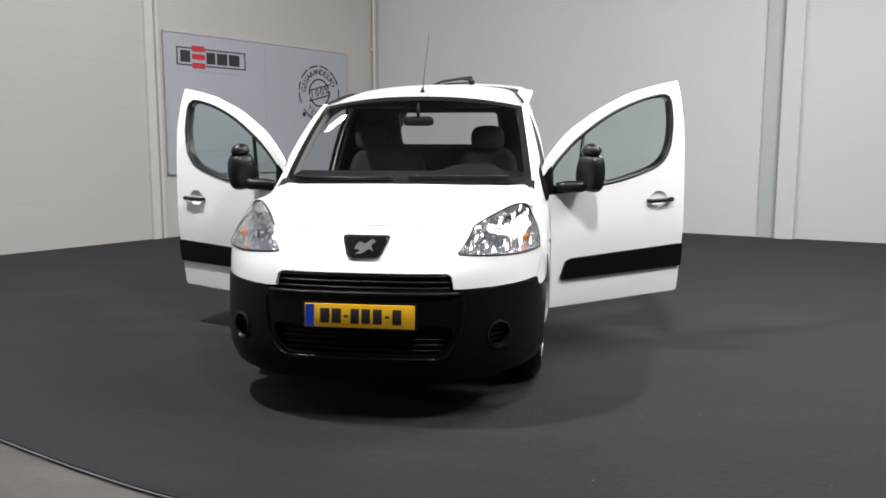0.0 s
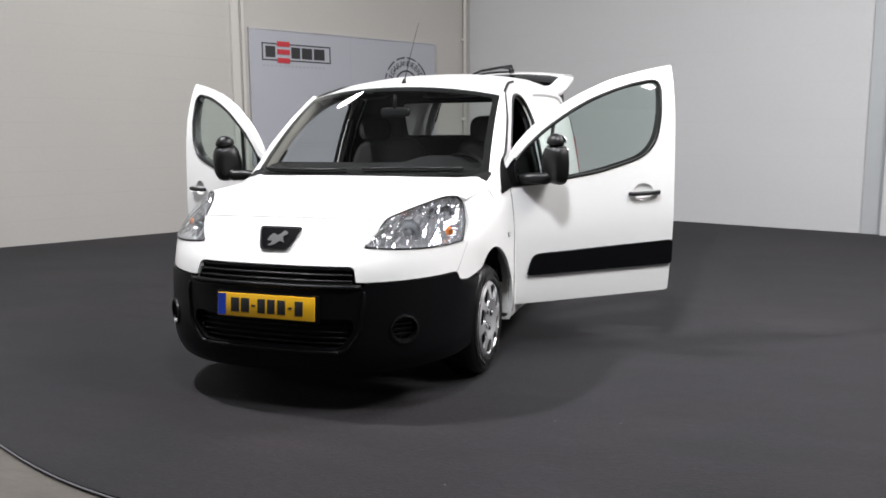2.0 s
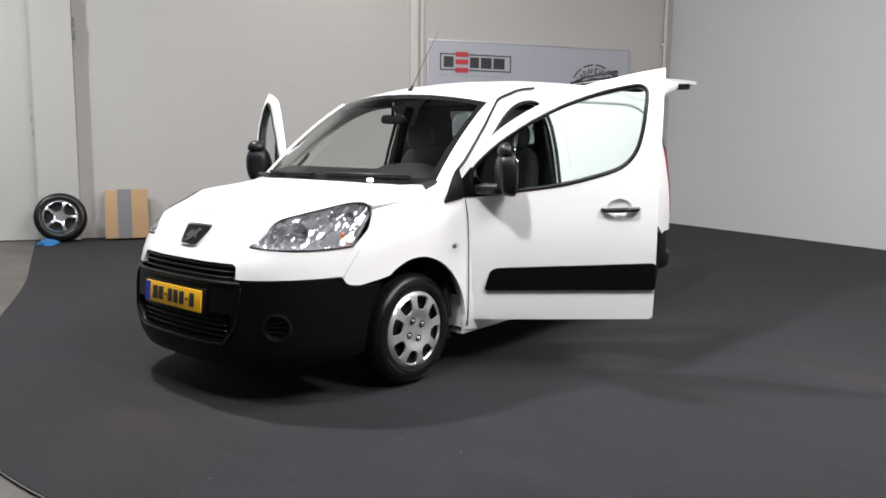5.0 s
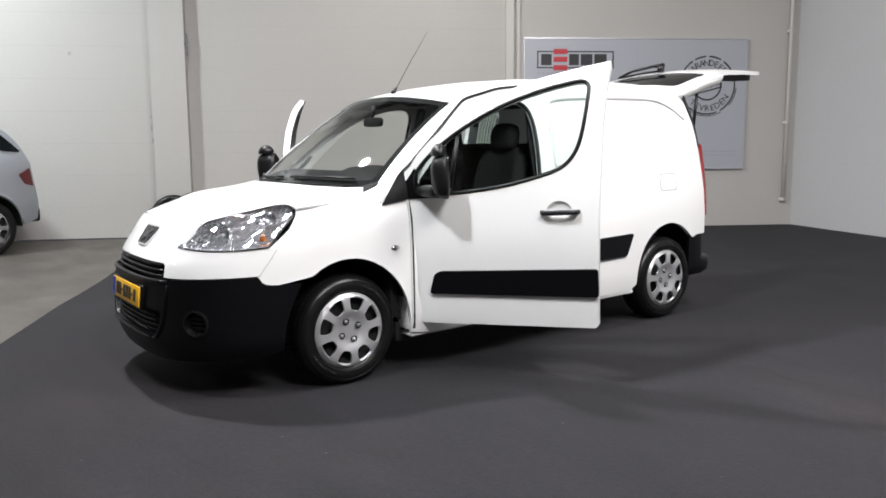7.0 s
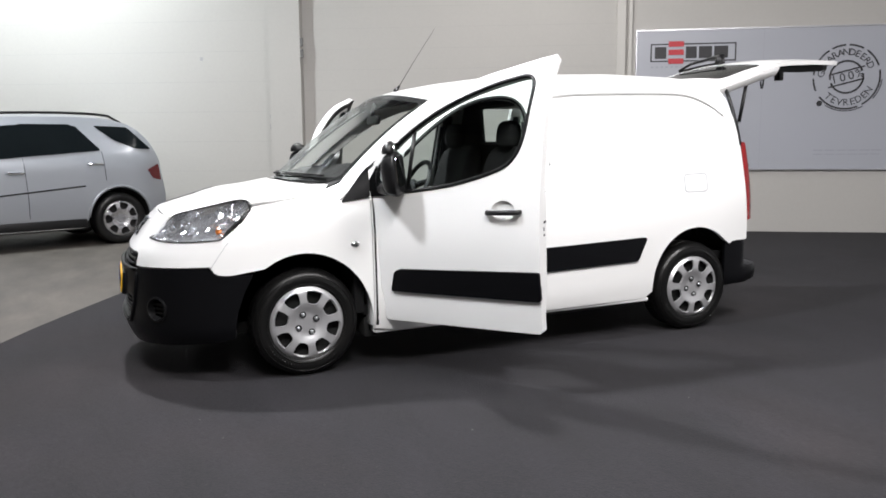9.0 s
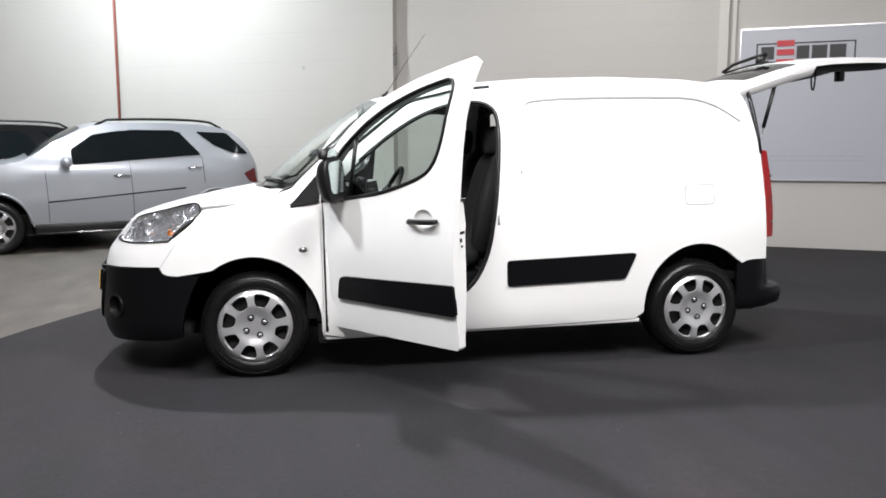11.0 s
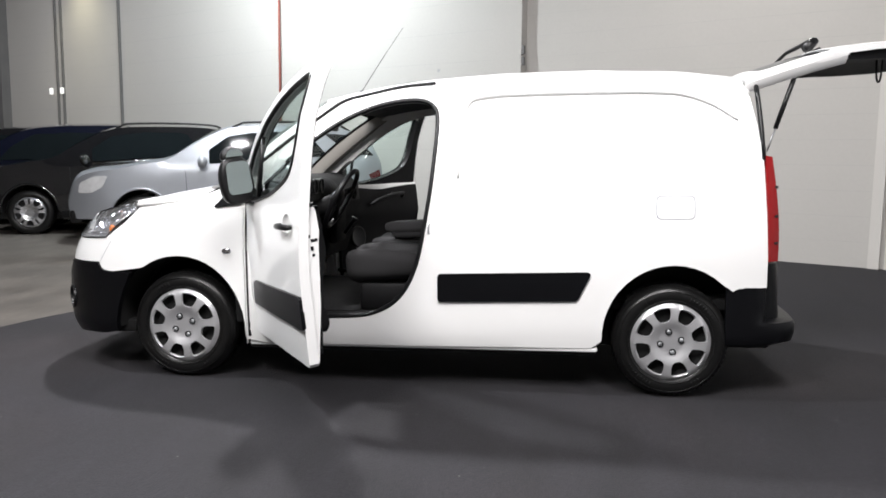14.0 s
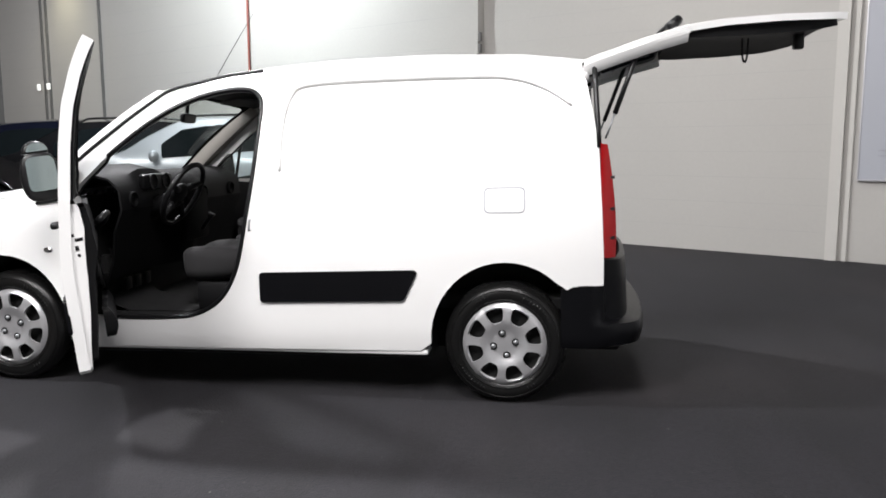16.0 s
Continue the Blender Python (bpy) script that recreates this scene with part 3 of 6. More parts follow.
def roof_line(y):
    return table(y, 0.6, 1.61, 0.74, 1.655, 0.9, 1.69, 1.1, 1.725, 1.4, 1.762, 1.8, 1.790, 2.3, 1.800, 2.8, 1.785, 3.08, 1.752, 3.2, 1.735)


def roof(x, y):
    a = abs(x)
    k = table(y, 0.85, 0.25, 1.5, 1.0)
    return roof_line(y) - 0.072 * (a / 0.665) ** 2.2 - 0.07 * k * max(0.0, (a - 0.47) / 0.195) ** 2


ROOF_X = 0.625


def side_inset(y, z):
    cab = table(z, 0.18, 0.07, 0.24, 0.03, 0.30, 0.012, 0.36, 0.004, 0.5, 0.0, 0.78, 0.0, 0.9, 0.008, 1.0, 0.022, 1.1, 0.042, 1.2, 0.064, 1.3, 0.086, 1.45, 0.130, 1.58, 0.188, 1.66, 0.232, 1.72, 0.275)
    if y < 0.45:
        zz = z - (bonnet_line(y) - 1.09)
        fen = table(zz, 0.3, 0.012, 0.36, 0.004, 0.5, 0.0, 0.76, 0.0, 0.86, 0.010, 0.92, 0.026, 0.97, 0.052, 1.0155, 0.088, 1.04, 0.12, 1.07, 0.17)
        fen = max(fen, table(z, 0.18, 0.07, 0.24, 0.03, 0.30, 0.012))
        k = min(1.0, max(0.0, (y - 0.15) / 0.3))
        return fen * (1 - k) + cab * k
    if y > 1.0:
        ze = roof(ROOF_X, y)
        at_edge = table(ze, 1.58, 0.188, 1.66, 0.232, 1.72, 0.275)
        f = (width(y) - ROOF_X) / at_edge
        k = min(1.0, (y - 1.0) / 0.4)
        return cab * (1 + (f - 1) * k)
    return cab


def side(y, z, out=0.0):
    return Vector((width(y) - side_inset(y, z) + out, y, z))


def front_inset(z):
    return table(z, 0.18, 0.12, 0.24, 0.05, 0.30, 0.018, 0.38, 0.003, 0.46, 0.0, 0.60, 0.012, 0.70, 0.03, 0.76, 0.052, 0.80, 0.078, 0.86, 0.128, 0.93, 0.185, 0.97, 0.23, 1.02, 0.31)


# the plan of the nose, from the middle round the corner to the flank
PLAN = []
for k in range(60):
    px = 0.862 * (1 - (1 - k / 60) ** 2.4)
    PLAN.append(Vector((px, -0.932 + 0.707 * (1 - math.sqrt(1 - (px / 0.862) ** 3.0)))))
for k in range(34):
    py = -0.225 + k * 0.02
    PLAN.append(Vector((width(py), py)))
RUN = [0.0]
for a, b in zip(PLAN, PLAN[1:]):
    RUN.append(RUN[-1] + (b - a).length)


def nose(q, z, out=0.0):
    """A place on the nose: q metres round from the middle, z high."""
    s, q = (1, q) if q >= 0 else (-1, -q)
    x, y = float(np.interp(q, RUN, [p.x for p in PLAN])), float(np.interp(q, RUN, [p.y for p in PLAN]))
    e = 0.012
    a = Vector((np.interp(max(q - e, 0), RUN, [p.x for p in PLAN]), np.interp(max(q - e, 0), RUN, [p.y for p in PLAN])))
    b = Vector((np.interp(q + e, RUN, [p.x for p in PLAN]), np.interp(q + e, RUN, [p.y for p in PLAN])))
    d = (b - a).normalized()
    n = Vector((d.y, -d.x))
    w = n.y * n.y
    tuck = table(z, 0.2, 0.09, 0.27, 0.04, 0.33, 0.015, 0.40, 0.0) if y < -0.2 else 0.0
    off = front_inset(z) * w + max(side_inset(max(y, -0.3), z), tuck) * (1 - w) - out
    return Vector((s * (x - n.x * off), y - n.y * off, z))


def on_nose(x, y, z):
    """How far round the nose a place lies."""
    best = min((((nose(q, z) - Vector((x, y, z))).length, q) for q in np.arange(0, RUN[-1], 0.01)))
    return best[1]


def lead_height(q):
    """The height at which the nose meets the bonnet."""
    lo, hi = 0.85, 1.06
    for _ in range(30):
        z = (lo + hi) / 2
        p = nose(q, z)
        lo, hi = (z, hi) if bonnet(p.x, p.y) > z else (lo, z)
    return z


def run_of(y):
    return float(np.interp(y, [p.y for p in PLAN], RUN))


def screen(a, s, out=0.0):
    """A place on the windscreen: a from side to side, s from its foot to its head."""
    b = abs(a)
    foot = Vector((0.755 * a, 0.05 + 0.20 * b ** 2.5, 1.128 - 0.002 * b))
    head = Vector((0.662 * a, 0.735 + 0.115 * b ** 2.5, 1.652 - 0.062 * b ** 2.2))
    return foot.lerp(head, s) + Vector((0, -0.6, 0.8)) * (0.045 * 4 * s * (1 - s) * 0.6 + out)


# outlines on the flank, as (y, z)
OPENING = smooth([(0.45, 0.47), (0.44, 0.75), (0.44, 1.05), (0.56, 1.205), (0.76, 1.375), (0.96, 1.505), (1.15, 1.58), (1.33, 1.605), (1.43, 1.575), (1.465, 1.48), (1.445, 1.2), (1.41, 0.95), (1.36, 0.71), (1.27, 0.54), (1.13, 0.45), (0.95, 0.425), (0.6, 0.425)], 5, True)
DOOR = smooth([(0.425, 0.345), (0.392, 0.6), (0.377, 0.9), (0.374, 1.06)], 4) + smooth([(0.380, 1.10), (0.403, 1.190), (0.473, 1.288), (0.60, 1.405), (0.76, 1.503), (0.93, 1.580), (1.12, 1.641), (1.27, 1.671), (1.40, 1.694), (1.526, 1.712)], 3) + smooth([(1.527, 1.706), (1.508, 1.5), (1.482, 1.0), (1.472, 0.6), (1.462, 0.355)], 4) + smooth([(1.447, 0.340), (1.0, 0.335), (0.6, 0.331), (0.46, 0.33)], 4)
PANE = smooth([(0.480, 1.068), (0.64, 1.068), (0.77, 1.08), (0.96, 1.104), (1.134, 1.143), (1.254, 1.180), (1.32, 1.222), (1.368, 1.29), (1.398, 1.39), (1.420, 1.53), (1.422, 1.595), (1.39, 1.622), (1.33, 1.619), (1.20, 1.596), (1.06, 1.558), (0.94, 1.516), (0.82, 1.461), (0.70, 1.393), (0.60, 1.325), (0.50, 1.238), (0.458, 1.178), (0.454, 1.10)], 3, True)
SLIDE = rounded([(1.72, 0.50), (2.24, 0.50), (2.36, 0.82), (2.36, 1.60), (1.72, 1.60)], 0.05)


def arch(cy, r=0.388, cz=0.33, a0=-20, a1=200, n=26, rz=0.418):
    return [Vector((cy - r * math.cos(radians(a0 + (a1 - a0) * k / n)), cz + rz * math.sin(radians(a0 + (a1 - a0) * k / n)))) for k in range(n + 1)]

# ---- the van: body ----
van = thing("delivery_van", "white compact delivery van with both front doors and the tailgate open", "van", at=pose(0, 0, -0.041, math.degrees(0.0152), 0, 0))
SIDES = (1, -1)


def mirrored(bm, s):
    if s < 0:
        for v in bm.verts:
            v.co.x = -v.co.x
        bmesh.ops.reverse_faces(bm, faces=bm.faces)
    return bm


def nose_part(name, outline, holes, mat, parent, depth=0.02, step=0.04, out=0.0, label=""):
    bm = sheet(outline, holes, step, lambda q, z: nose(q, z, out))
    return part(name, thick(bm, depth, (0, 1.5, 0.6)), mat, parent, label)


# lamps' outlines round the nose
QT, QB, QO = on_nose(0.434, -0.766, 0.848), on_nose(0.79, -0.428, 0.845), on_nose(0.772, -0.269, 1.009)
QK = on_nose(0.515, -0.69, 0.93)
LAMP_FOOT = [(QT + (QB - QT) * t, 0.846 - 0.012 * math.sin(math.pi * t) + 0.002 * t) for t in np.linspace(0, 1, 12)]
LAMP_BROW = smooth([(0.434, -0.755), (0.472, -0.698), (0.509, -0.640), (0.578, -0.500), (0.644, -0.384), (0.696, -0.312), (0.735, -0.280), (0.765, -0.267)], 5)


def brow(u):
    """A place on the lamp's upper edge, u from its tip to its outer end."""
    k = u * (len(LAMP_BROW) - 1)
    i = min(int(k), len(LAMP_BROW) - 2)
    p = LAMP_BROW[i].lerp(LAMP_BROW[i + 1], k - i)
    z = bonnet(p.x, p.y) + 0.001 - 0.045 * max(0.0, (u - 0.85) / 0.15) ** 2
    if p.x < 0.509:
        z = 0.850 + (p.x - 0.434) / 0.075 * (bonnet(0.509, -0.64) - 0.849)
    return Vector((p.x, p.y, z))


def lamp_face(u, v, out=0.0):
    """A place on the headlamp's lens: u along it, v from foot to brow."""
    k = u * (len(LAMP_FOOT) - 1)
    i = min(int(k), len(LAMP_FOOT) - 2)
    q = LAMP_FOOT[i][0] + (LAMP_FOOT[i + 1][0] - LAMP_FOOT[i][0]) * (k - i)
    z = LAMP_FOOT[i][1] + (LAMP_FOOT[i + 1][1] - LAMP_FOOT[i][1]) * (k - i)
    a, b = nose(q, z, 0.001), brow(u)
    n = Vector((0.45 + 0.35 * u, -0.75 + 0.35 * u, 0.5)).normalized()
    return a.lerp(b, v) + n * (0.10 * v * (1 - v) * (b - a).length * 2.2 + out)


RA = run_of(-0.385)
SEAM = run_of(-0.50)
G = 0.425


half = [(0.0, 0.672), (G + 0.05, 0.672), (G + 0.07, 0.686), (SEAM - 0.008, 0.700), (SEAM + 0.0, 0.69), (SEAM + 0.012, 0.668), (SEAM + 0.035, 0.654), (SEAM + 0.07, 0.650), (run_of(-0.285), 0.648), (run_of(-0.335), 0.55), (run_of(-0.372), 0.45), (run_of(-0.388), 0.36), (run_of(-0.392), 0.305), (SEAM + 0.02, 0.285), (0.62, 0.263), (0.45, 0.252), (0.0, 0.248)]
full = [(-q, z) for q, z in half[::-1]] + half[1:-1]
INTAKE = rounded([(-0.43, 0.525), (0.43, 0.525), (0.435, 0.47), (0.37, 0.385), (-0.37, 0.385), (-0.435, 0.47)], 0.04)
QF = on_nose(0.641, -0.773, 0.468)
FOG = [(QF + 0.066 * math.cos(k * math.pi / 10), 0.468 + 0.060 * math.sin(k * math.pi / 10)) for k in range(20)]
FOGR = [(-q, z) for q, z in FOG]
front_bumper = nose_part("front_bumper", full, [INTAKE, FOG, FOGR], BLACK, van, 0.03, 0.04, 0.008, "black unpainted plastic front bumper")
# lip under the upper grille
bm = bmesh.new()
tube(bm, [nose(q, 0.672, 0.012 if abs(q) < 0.44 else 0.002) for q in np.arange(-0.47, 0.471, 0.047)], 0.012, 8)
part("bumper_lip", bm, BLACK, front_bumper)
for s in SIDES:
    bm = bmesh.new()
    tube(bm, [nose(s * q, z, 0.010) for q, z in smooth([(0.485, 0.655), (0.482, 0.60), (0.470, 0.53), (0.455, 0.46), (0.40, 0.385), (0.36, 0.367)], 4)], [0.004, 0.007, 0.008, 0.009, 0.010, 0.010] + [0.010] * 15, 8)
    part("bumper_ridge", bm, BLACK, front_bumper)
bm = bmesh.new()
tube(bm, [nose(q, 0.367, 0.008) for q in np.arange(-0.36, 0.361, 0.06)], 0.010, 8)
part("bumper_ridge", bm, BLACK, front_bumper)
bm = sheet([(-0.47, 0.36), (0.47, 0.36), (0.47, 0.55), (-0.47, 0.55)], [], 0.05, lambda q, z: nose(q, z, -0.06))
part("intake_backing", thick(bm, 0.01, (0, 1.5, 0.6)), VOID, front_bumper)
for z in (0.405, 0.432, 0.459, 0.486, 0.512):
    bm = bmesh.new()
    tube(bm, [nose(q, z, -0.018) for q in np.arange(-0.40, 0.401, 0.05)], 0.0065, 6)
    part("intake_slat", bm, BLACK, front_bumper)
for s in SIDES:
    bm = bmesh.new()
    c = nose(s * QF, 0.468, 0.0)
    n = (nose(s * QF, 0.468, 0.05) - c).normalized()
    m = Matrix.Translation(c) @ n.to_track_quat("X", "Z").to_matrix().to_4x4()
    lathe(bm, [(0.071, -0.01), (0.071, 0.012), (0.062, 0.015), (0.054, -0.01), (0.050, -0.035), (0.001, -0.035)], 28)
    for dz in (-0.024, 0.0, 0.024):
        box(bm, (-0.03, -0.045, dz - 0.004), (-0.016, 0.045, dz + 0.004))
    bm.transform(m)
    bmesh.ops.recalc_face_normals(bm, faces=bm.faces)
    part("fog_lamp_surround", bm, SATIN, front_bumper)

# white upper fascia
low_edge = [(q, z - 0.003) for q, z in LAMP_FOOT[::-1]]
high_edge = [(QT + 0.003, 0.853), (QT + 0.03, 0.872), (QK - 0.02, lead_height(QK) - 0.012)]
ar = [(run_of(p.x), p.y) for p in arch(0.0)]
ar = [p for p in ar if p[1] > 0.651 or p[0] > run_of(0)]
ARCH_EDGE = [p for p in ar if p[1] > 0.25] + [(run_of(0.392), 0.25), (run_of(0.392), 0.95), (run_of(0.392), 1.045), (run_of(0.22), 1.03)]
OUTER = [(run_of(y), bonnet(0.778, y)) for y in (0.20, 0.1, 0.0, -0.1, -0.16)] + [(QO + 0.012, 1.022), (QO + 0.002, 1.0), (QO - 0.06, 0.93), (QB + 0.006, 0.845)]
half = [(0.0, 0.764), (G - 0.01, 0.764), (G + 0.012, 0.750), (G + 0.02, 0.694), (G + 0.06, 0.692), (SEAM - 0.006, 0.704), (SEAM + 0.004, 0.690), (SEAM + 0.016, 0.670), (SEAM + 0.038, 0.658), (SEAM + 0.07, 0.654), (RA - 0.02, 0.652)] + ARCH_EDGE + OUTER + low_edge + high_edge + [(q, lead_height(q) - 0.003) for q in np.linspace(QK - 0.004, 0, 8)]
full = [(-q, z) for q, z in half[::-1]] + half[1:-1]
nose_part("nose_panel", full, [], WHITE, van, 0.02, 0.04, 0.0)
# upper grille
bm = sheet([(-G - 0.02, 0.66), (G + 0.02, 0.66), (G + 0.02, 0.775), (-G - 0.02, 0.775)], [], 0.05, lambda q, z: nose(q, z, -0.05))
grille = part("upper_grille", thick(bm, 0.01, (0, 1.5, 0.6)), VOID, van)
for z in (0.695, 0.722, 0.748):
    bm = bmesh.new()
    tube(bm, [nose(q, z, -0.012) for q in np.arange(-G, G + 0.001, 0.05)], 0.0075, 6)
    part("grille_slat", bm, BLACK, grille)
BADGE = material("badge_black", (0.004, 0.004, 0.005), 0.22, spec=0.12, vary=0.2)
EMBLEM = material("bright_emblem", (0.035, 0.035, 0.037), 0.45, metal=0.0, vary=0.1, scale=30)
# badge: a dark shield with a bright plain emblem
shield = rounded([(-0.125, 0.930), (0.125, 0.930), (0.078, 0.826), (-0.078, 0.826)], 0.025)
badge = nose_part("badge", shield, [], CHROME, van, 0.02, 0.03, 0.012, "dark shield badge with a chrome rim")
inner = rounded([(-0.112, 0.922), (0.112, 0.922), (0.068, 0.834), (-0.068, 0.834)], 0.022)
nose_part("badge_field", inner, [], BADGE, badge, 0.01, 0.03, 0.015)
bm = sheet(smooth([(-0.05, 0.87), (-0.03, 0.90), (0.0, 0.893), (0.03, 0.912), (0.05, 0.90), (0.03, 0.885), (0.045, 0.86), (0.02, 0.868), (-0.01, 0.85), (-0.04, 0.848), (-0.02, 0.865)], 3, True), [], 0.02, lambda q, z: nose(q, z, 0.021))
part("emblem", thick(bm, 0.006, (0, 1.5, 0.6)), EMBLEM, badge)
# number plate, its characters as plain bars
PM = Matrix.Translation(nose(0, 0.572, 0.016)) @ pose(0, 0, 0, -6, 0, 0)
bm = bmesh.new()
box(bm, (-0.26, -0.006, -0.055), (0.26, 0.004, 0.055), 0.003)
bm.transform(PM)
plate = part("number_plate", bm, PLATE, van, "yellow number plate")
bm = bmesh.new()
box(bm, (-0.256, -0.0085, -0.051), (-0.214, -0.005, 0.051))
bm.transform(PM)
part("plate_band", bm, BLUE, plate)
for x0, x1 in ((-0.185, -0.14), (-0.13, -0.085), (-0.04, 0.0), (0.012, 0.052), (0.066, 0.108), (0.158, 0.2)):
    bm = bmesh.new()
    box(bm, (x0, -0.0085, -0.034), (x1, -0.005, 0.034), 0.001)
    bm.transform(PM)
    part("plate_bar", bm, INK, plate)
for x0 in (-0.072, 0.123):
    bm = bmesh.new()
    box(bm, (x0, -0.0085, -0.006), (x0 + 0.02, -0.005, 0.004))
    bm.transform(PM)
    part("plate_bar", bm, INK, plate)
bm = bmesh.new()
box(bm, (-0.275, 0.0, -0.066), (0.275, 0.03, 0.064), 0.008)
bm.transform(PM)
part("plate_holder", bm, BLACK, van)

# fenders
for s in SIDES:
    rows = []
    for y in np.arange(-0.262, 0.31, 0.03):
        rows.append([(x, y, bonnet(x, y)) for x in np.linspace(0.740, 0.779, 5)])
    part("fender_top", mirrored(thick(patch(rows), 0.012, (0, 1.5, 0.0)), s), WHITE, van)
    # side repeater
    bm = bmesh.new()
    bmesh.ops.create_uvsphere(bm, u_segments=16, v_segments=8, radius=1)
    bm.transform(Matrix.Translation(side(0.294, 0.779)) @ Matrix.Diagonal((0.012, 0.03, 0.017, 1)))
    part("side_repeater", mirrored(bm, s), CHROME, van)

# bonnet
edge = []
for q in np.linspace(0, QK - 0.002, 10):
    p = nose(q, lead_height(q))
    edge.append((p.x * 0.996, p.y + 0.0075))
edge += [(p.x - 0.004, p.y + 0.004) for p in LAMP_BROW[9:-1:2]]
edge += [(0.745, -0.262), (0.738, -0.22), (0.736, -0.1), (0.738, 0.1), (0.735, 0.205), (0.62, 0.11), (0.4, 0.035), (0.2, 0.008), (0.0, 0.0)]
full = [(-x, y) for x, y in edge[::-1]] + edge[1:-1]
bm = sheet(full, [], 0.05, lambda x, y: Vector((x, y, bonnet(x, y))))
part("bonnet", thick(bm, 0.018, (0, 0.5, 0.0)), WHITE, van)
# cowl below the windscreen
bm = patch([[Vector((x, (0.0 + 0.235 * (abs(x) / 0.78) ** 2.3) - 0.005, bonnet(x, 0.0 + 0.2 * (abs(x) / 0.78) ** 2.3) - 0.012)) for x in np.linspace(-0.735, 0.735, 33)], [screen(a, -0.02, -0.012) for a in np.linspace(-0.985, 0.985, 33)], [screen(a, 0.06, -0.05) for a in np.linspace(-1.0, 1.0, 33)]])
part("cowl", thick(bm, 0.006, (0, 1, 0)), BLACK, van)

# windscreen with its black border
N = 25
bm = patch([[screen(a, s) for a in np.linspace(-1, 1, N)] for s in np.linspace(0.0, 1.0, 13)])
glass_ob = part("windscreen", bm, SCREEN, van, "clear windscreen glass")
glass_ob.visible_shadow = False
ring_o = [(a, 0.0) for a in np.linspace(-1, 1, 21)] + [(1, s) for s in np.linspace(0.05, 1, 16)] + [(a, 1.0) for a in np.linspace(0.9, -1, 20)] + [(-1, s) for s in np.linspace(0.95, 0.05, 15)]
ring_i = rounded([(-0.945, 0.05), (0.945, 0.05), (0.945, 0.94), (-0.945, 0.94)], 0.05)
bm = sheet(ring_o, [ring_i], 0.06, lambda a, s: screen(a, s, -0.004))
part("screen_border", thick(bm, 0.004, (0, 1.5, 0.6)), SHADE, glass_ob)

# roof
head = [(screen(a, 1.0).x, screen(a, 1.0).y) for a in np.linspace(-1, 1, 17)]
edge_r = [(ROOF_X + 0.04 * (1 - min(1, (y - 0.85) / 0.5)), y) for y in (0.95, 1.15, 1.35, 1.6, 2.0, 2.5, 2.9, 3.09)]
outline = head + edge_r + [(0.4, 3.12), (0.0, 3.13), (-0.4, 3.12)] + [(-x, y) for x, y in edge_r[::-1]]


def roof_at(x, y):
    z = roof(x, y)
    k = max(0.0, min(1.0, (1.1 - y) / 0.25))
    if k > 0:
        a = max(-1, min(1, x / 0.662))
        top = screen(a, 1.0)
        z = z + (top.z - roof(x, top.y)) * k
    return Vector((x, y, z))


bm = sheet(outline, [], 0.06, roof_at)
part("roof", thick(bm, 0.02, (0, 1.5, 0.6), 1), [WHITE, LINER], van)

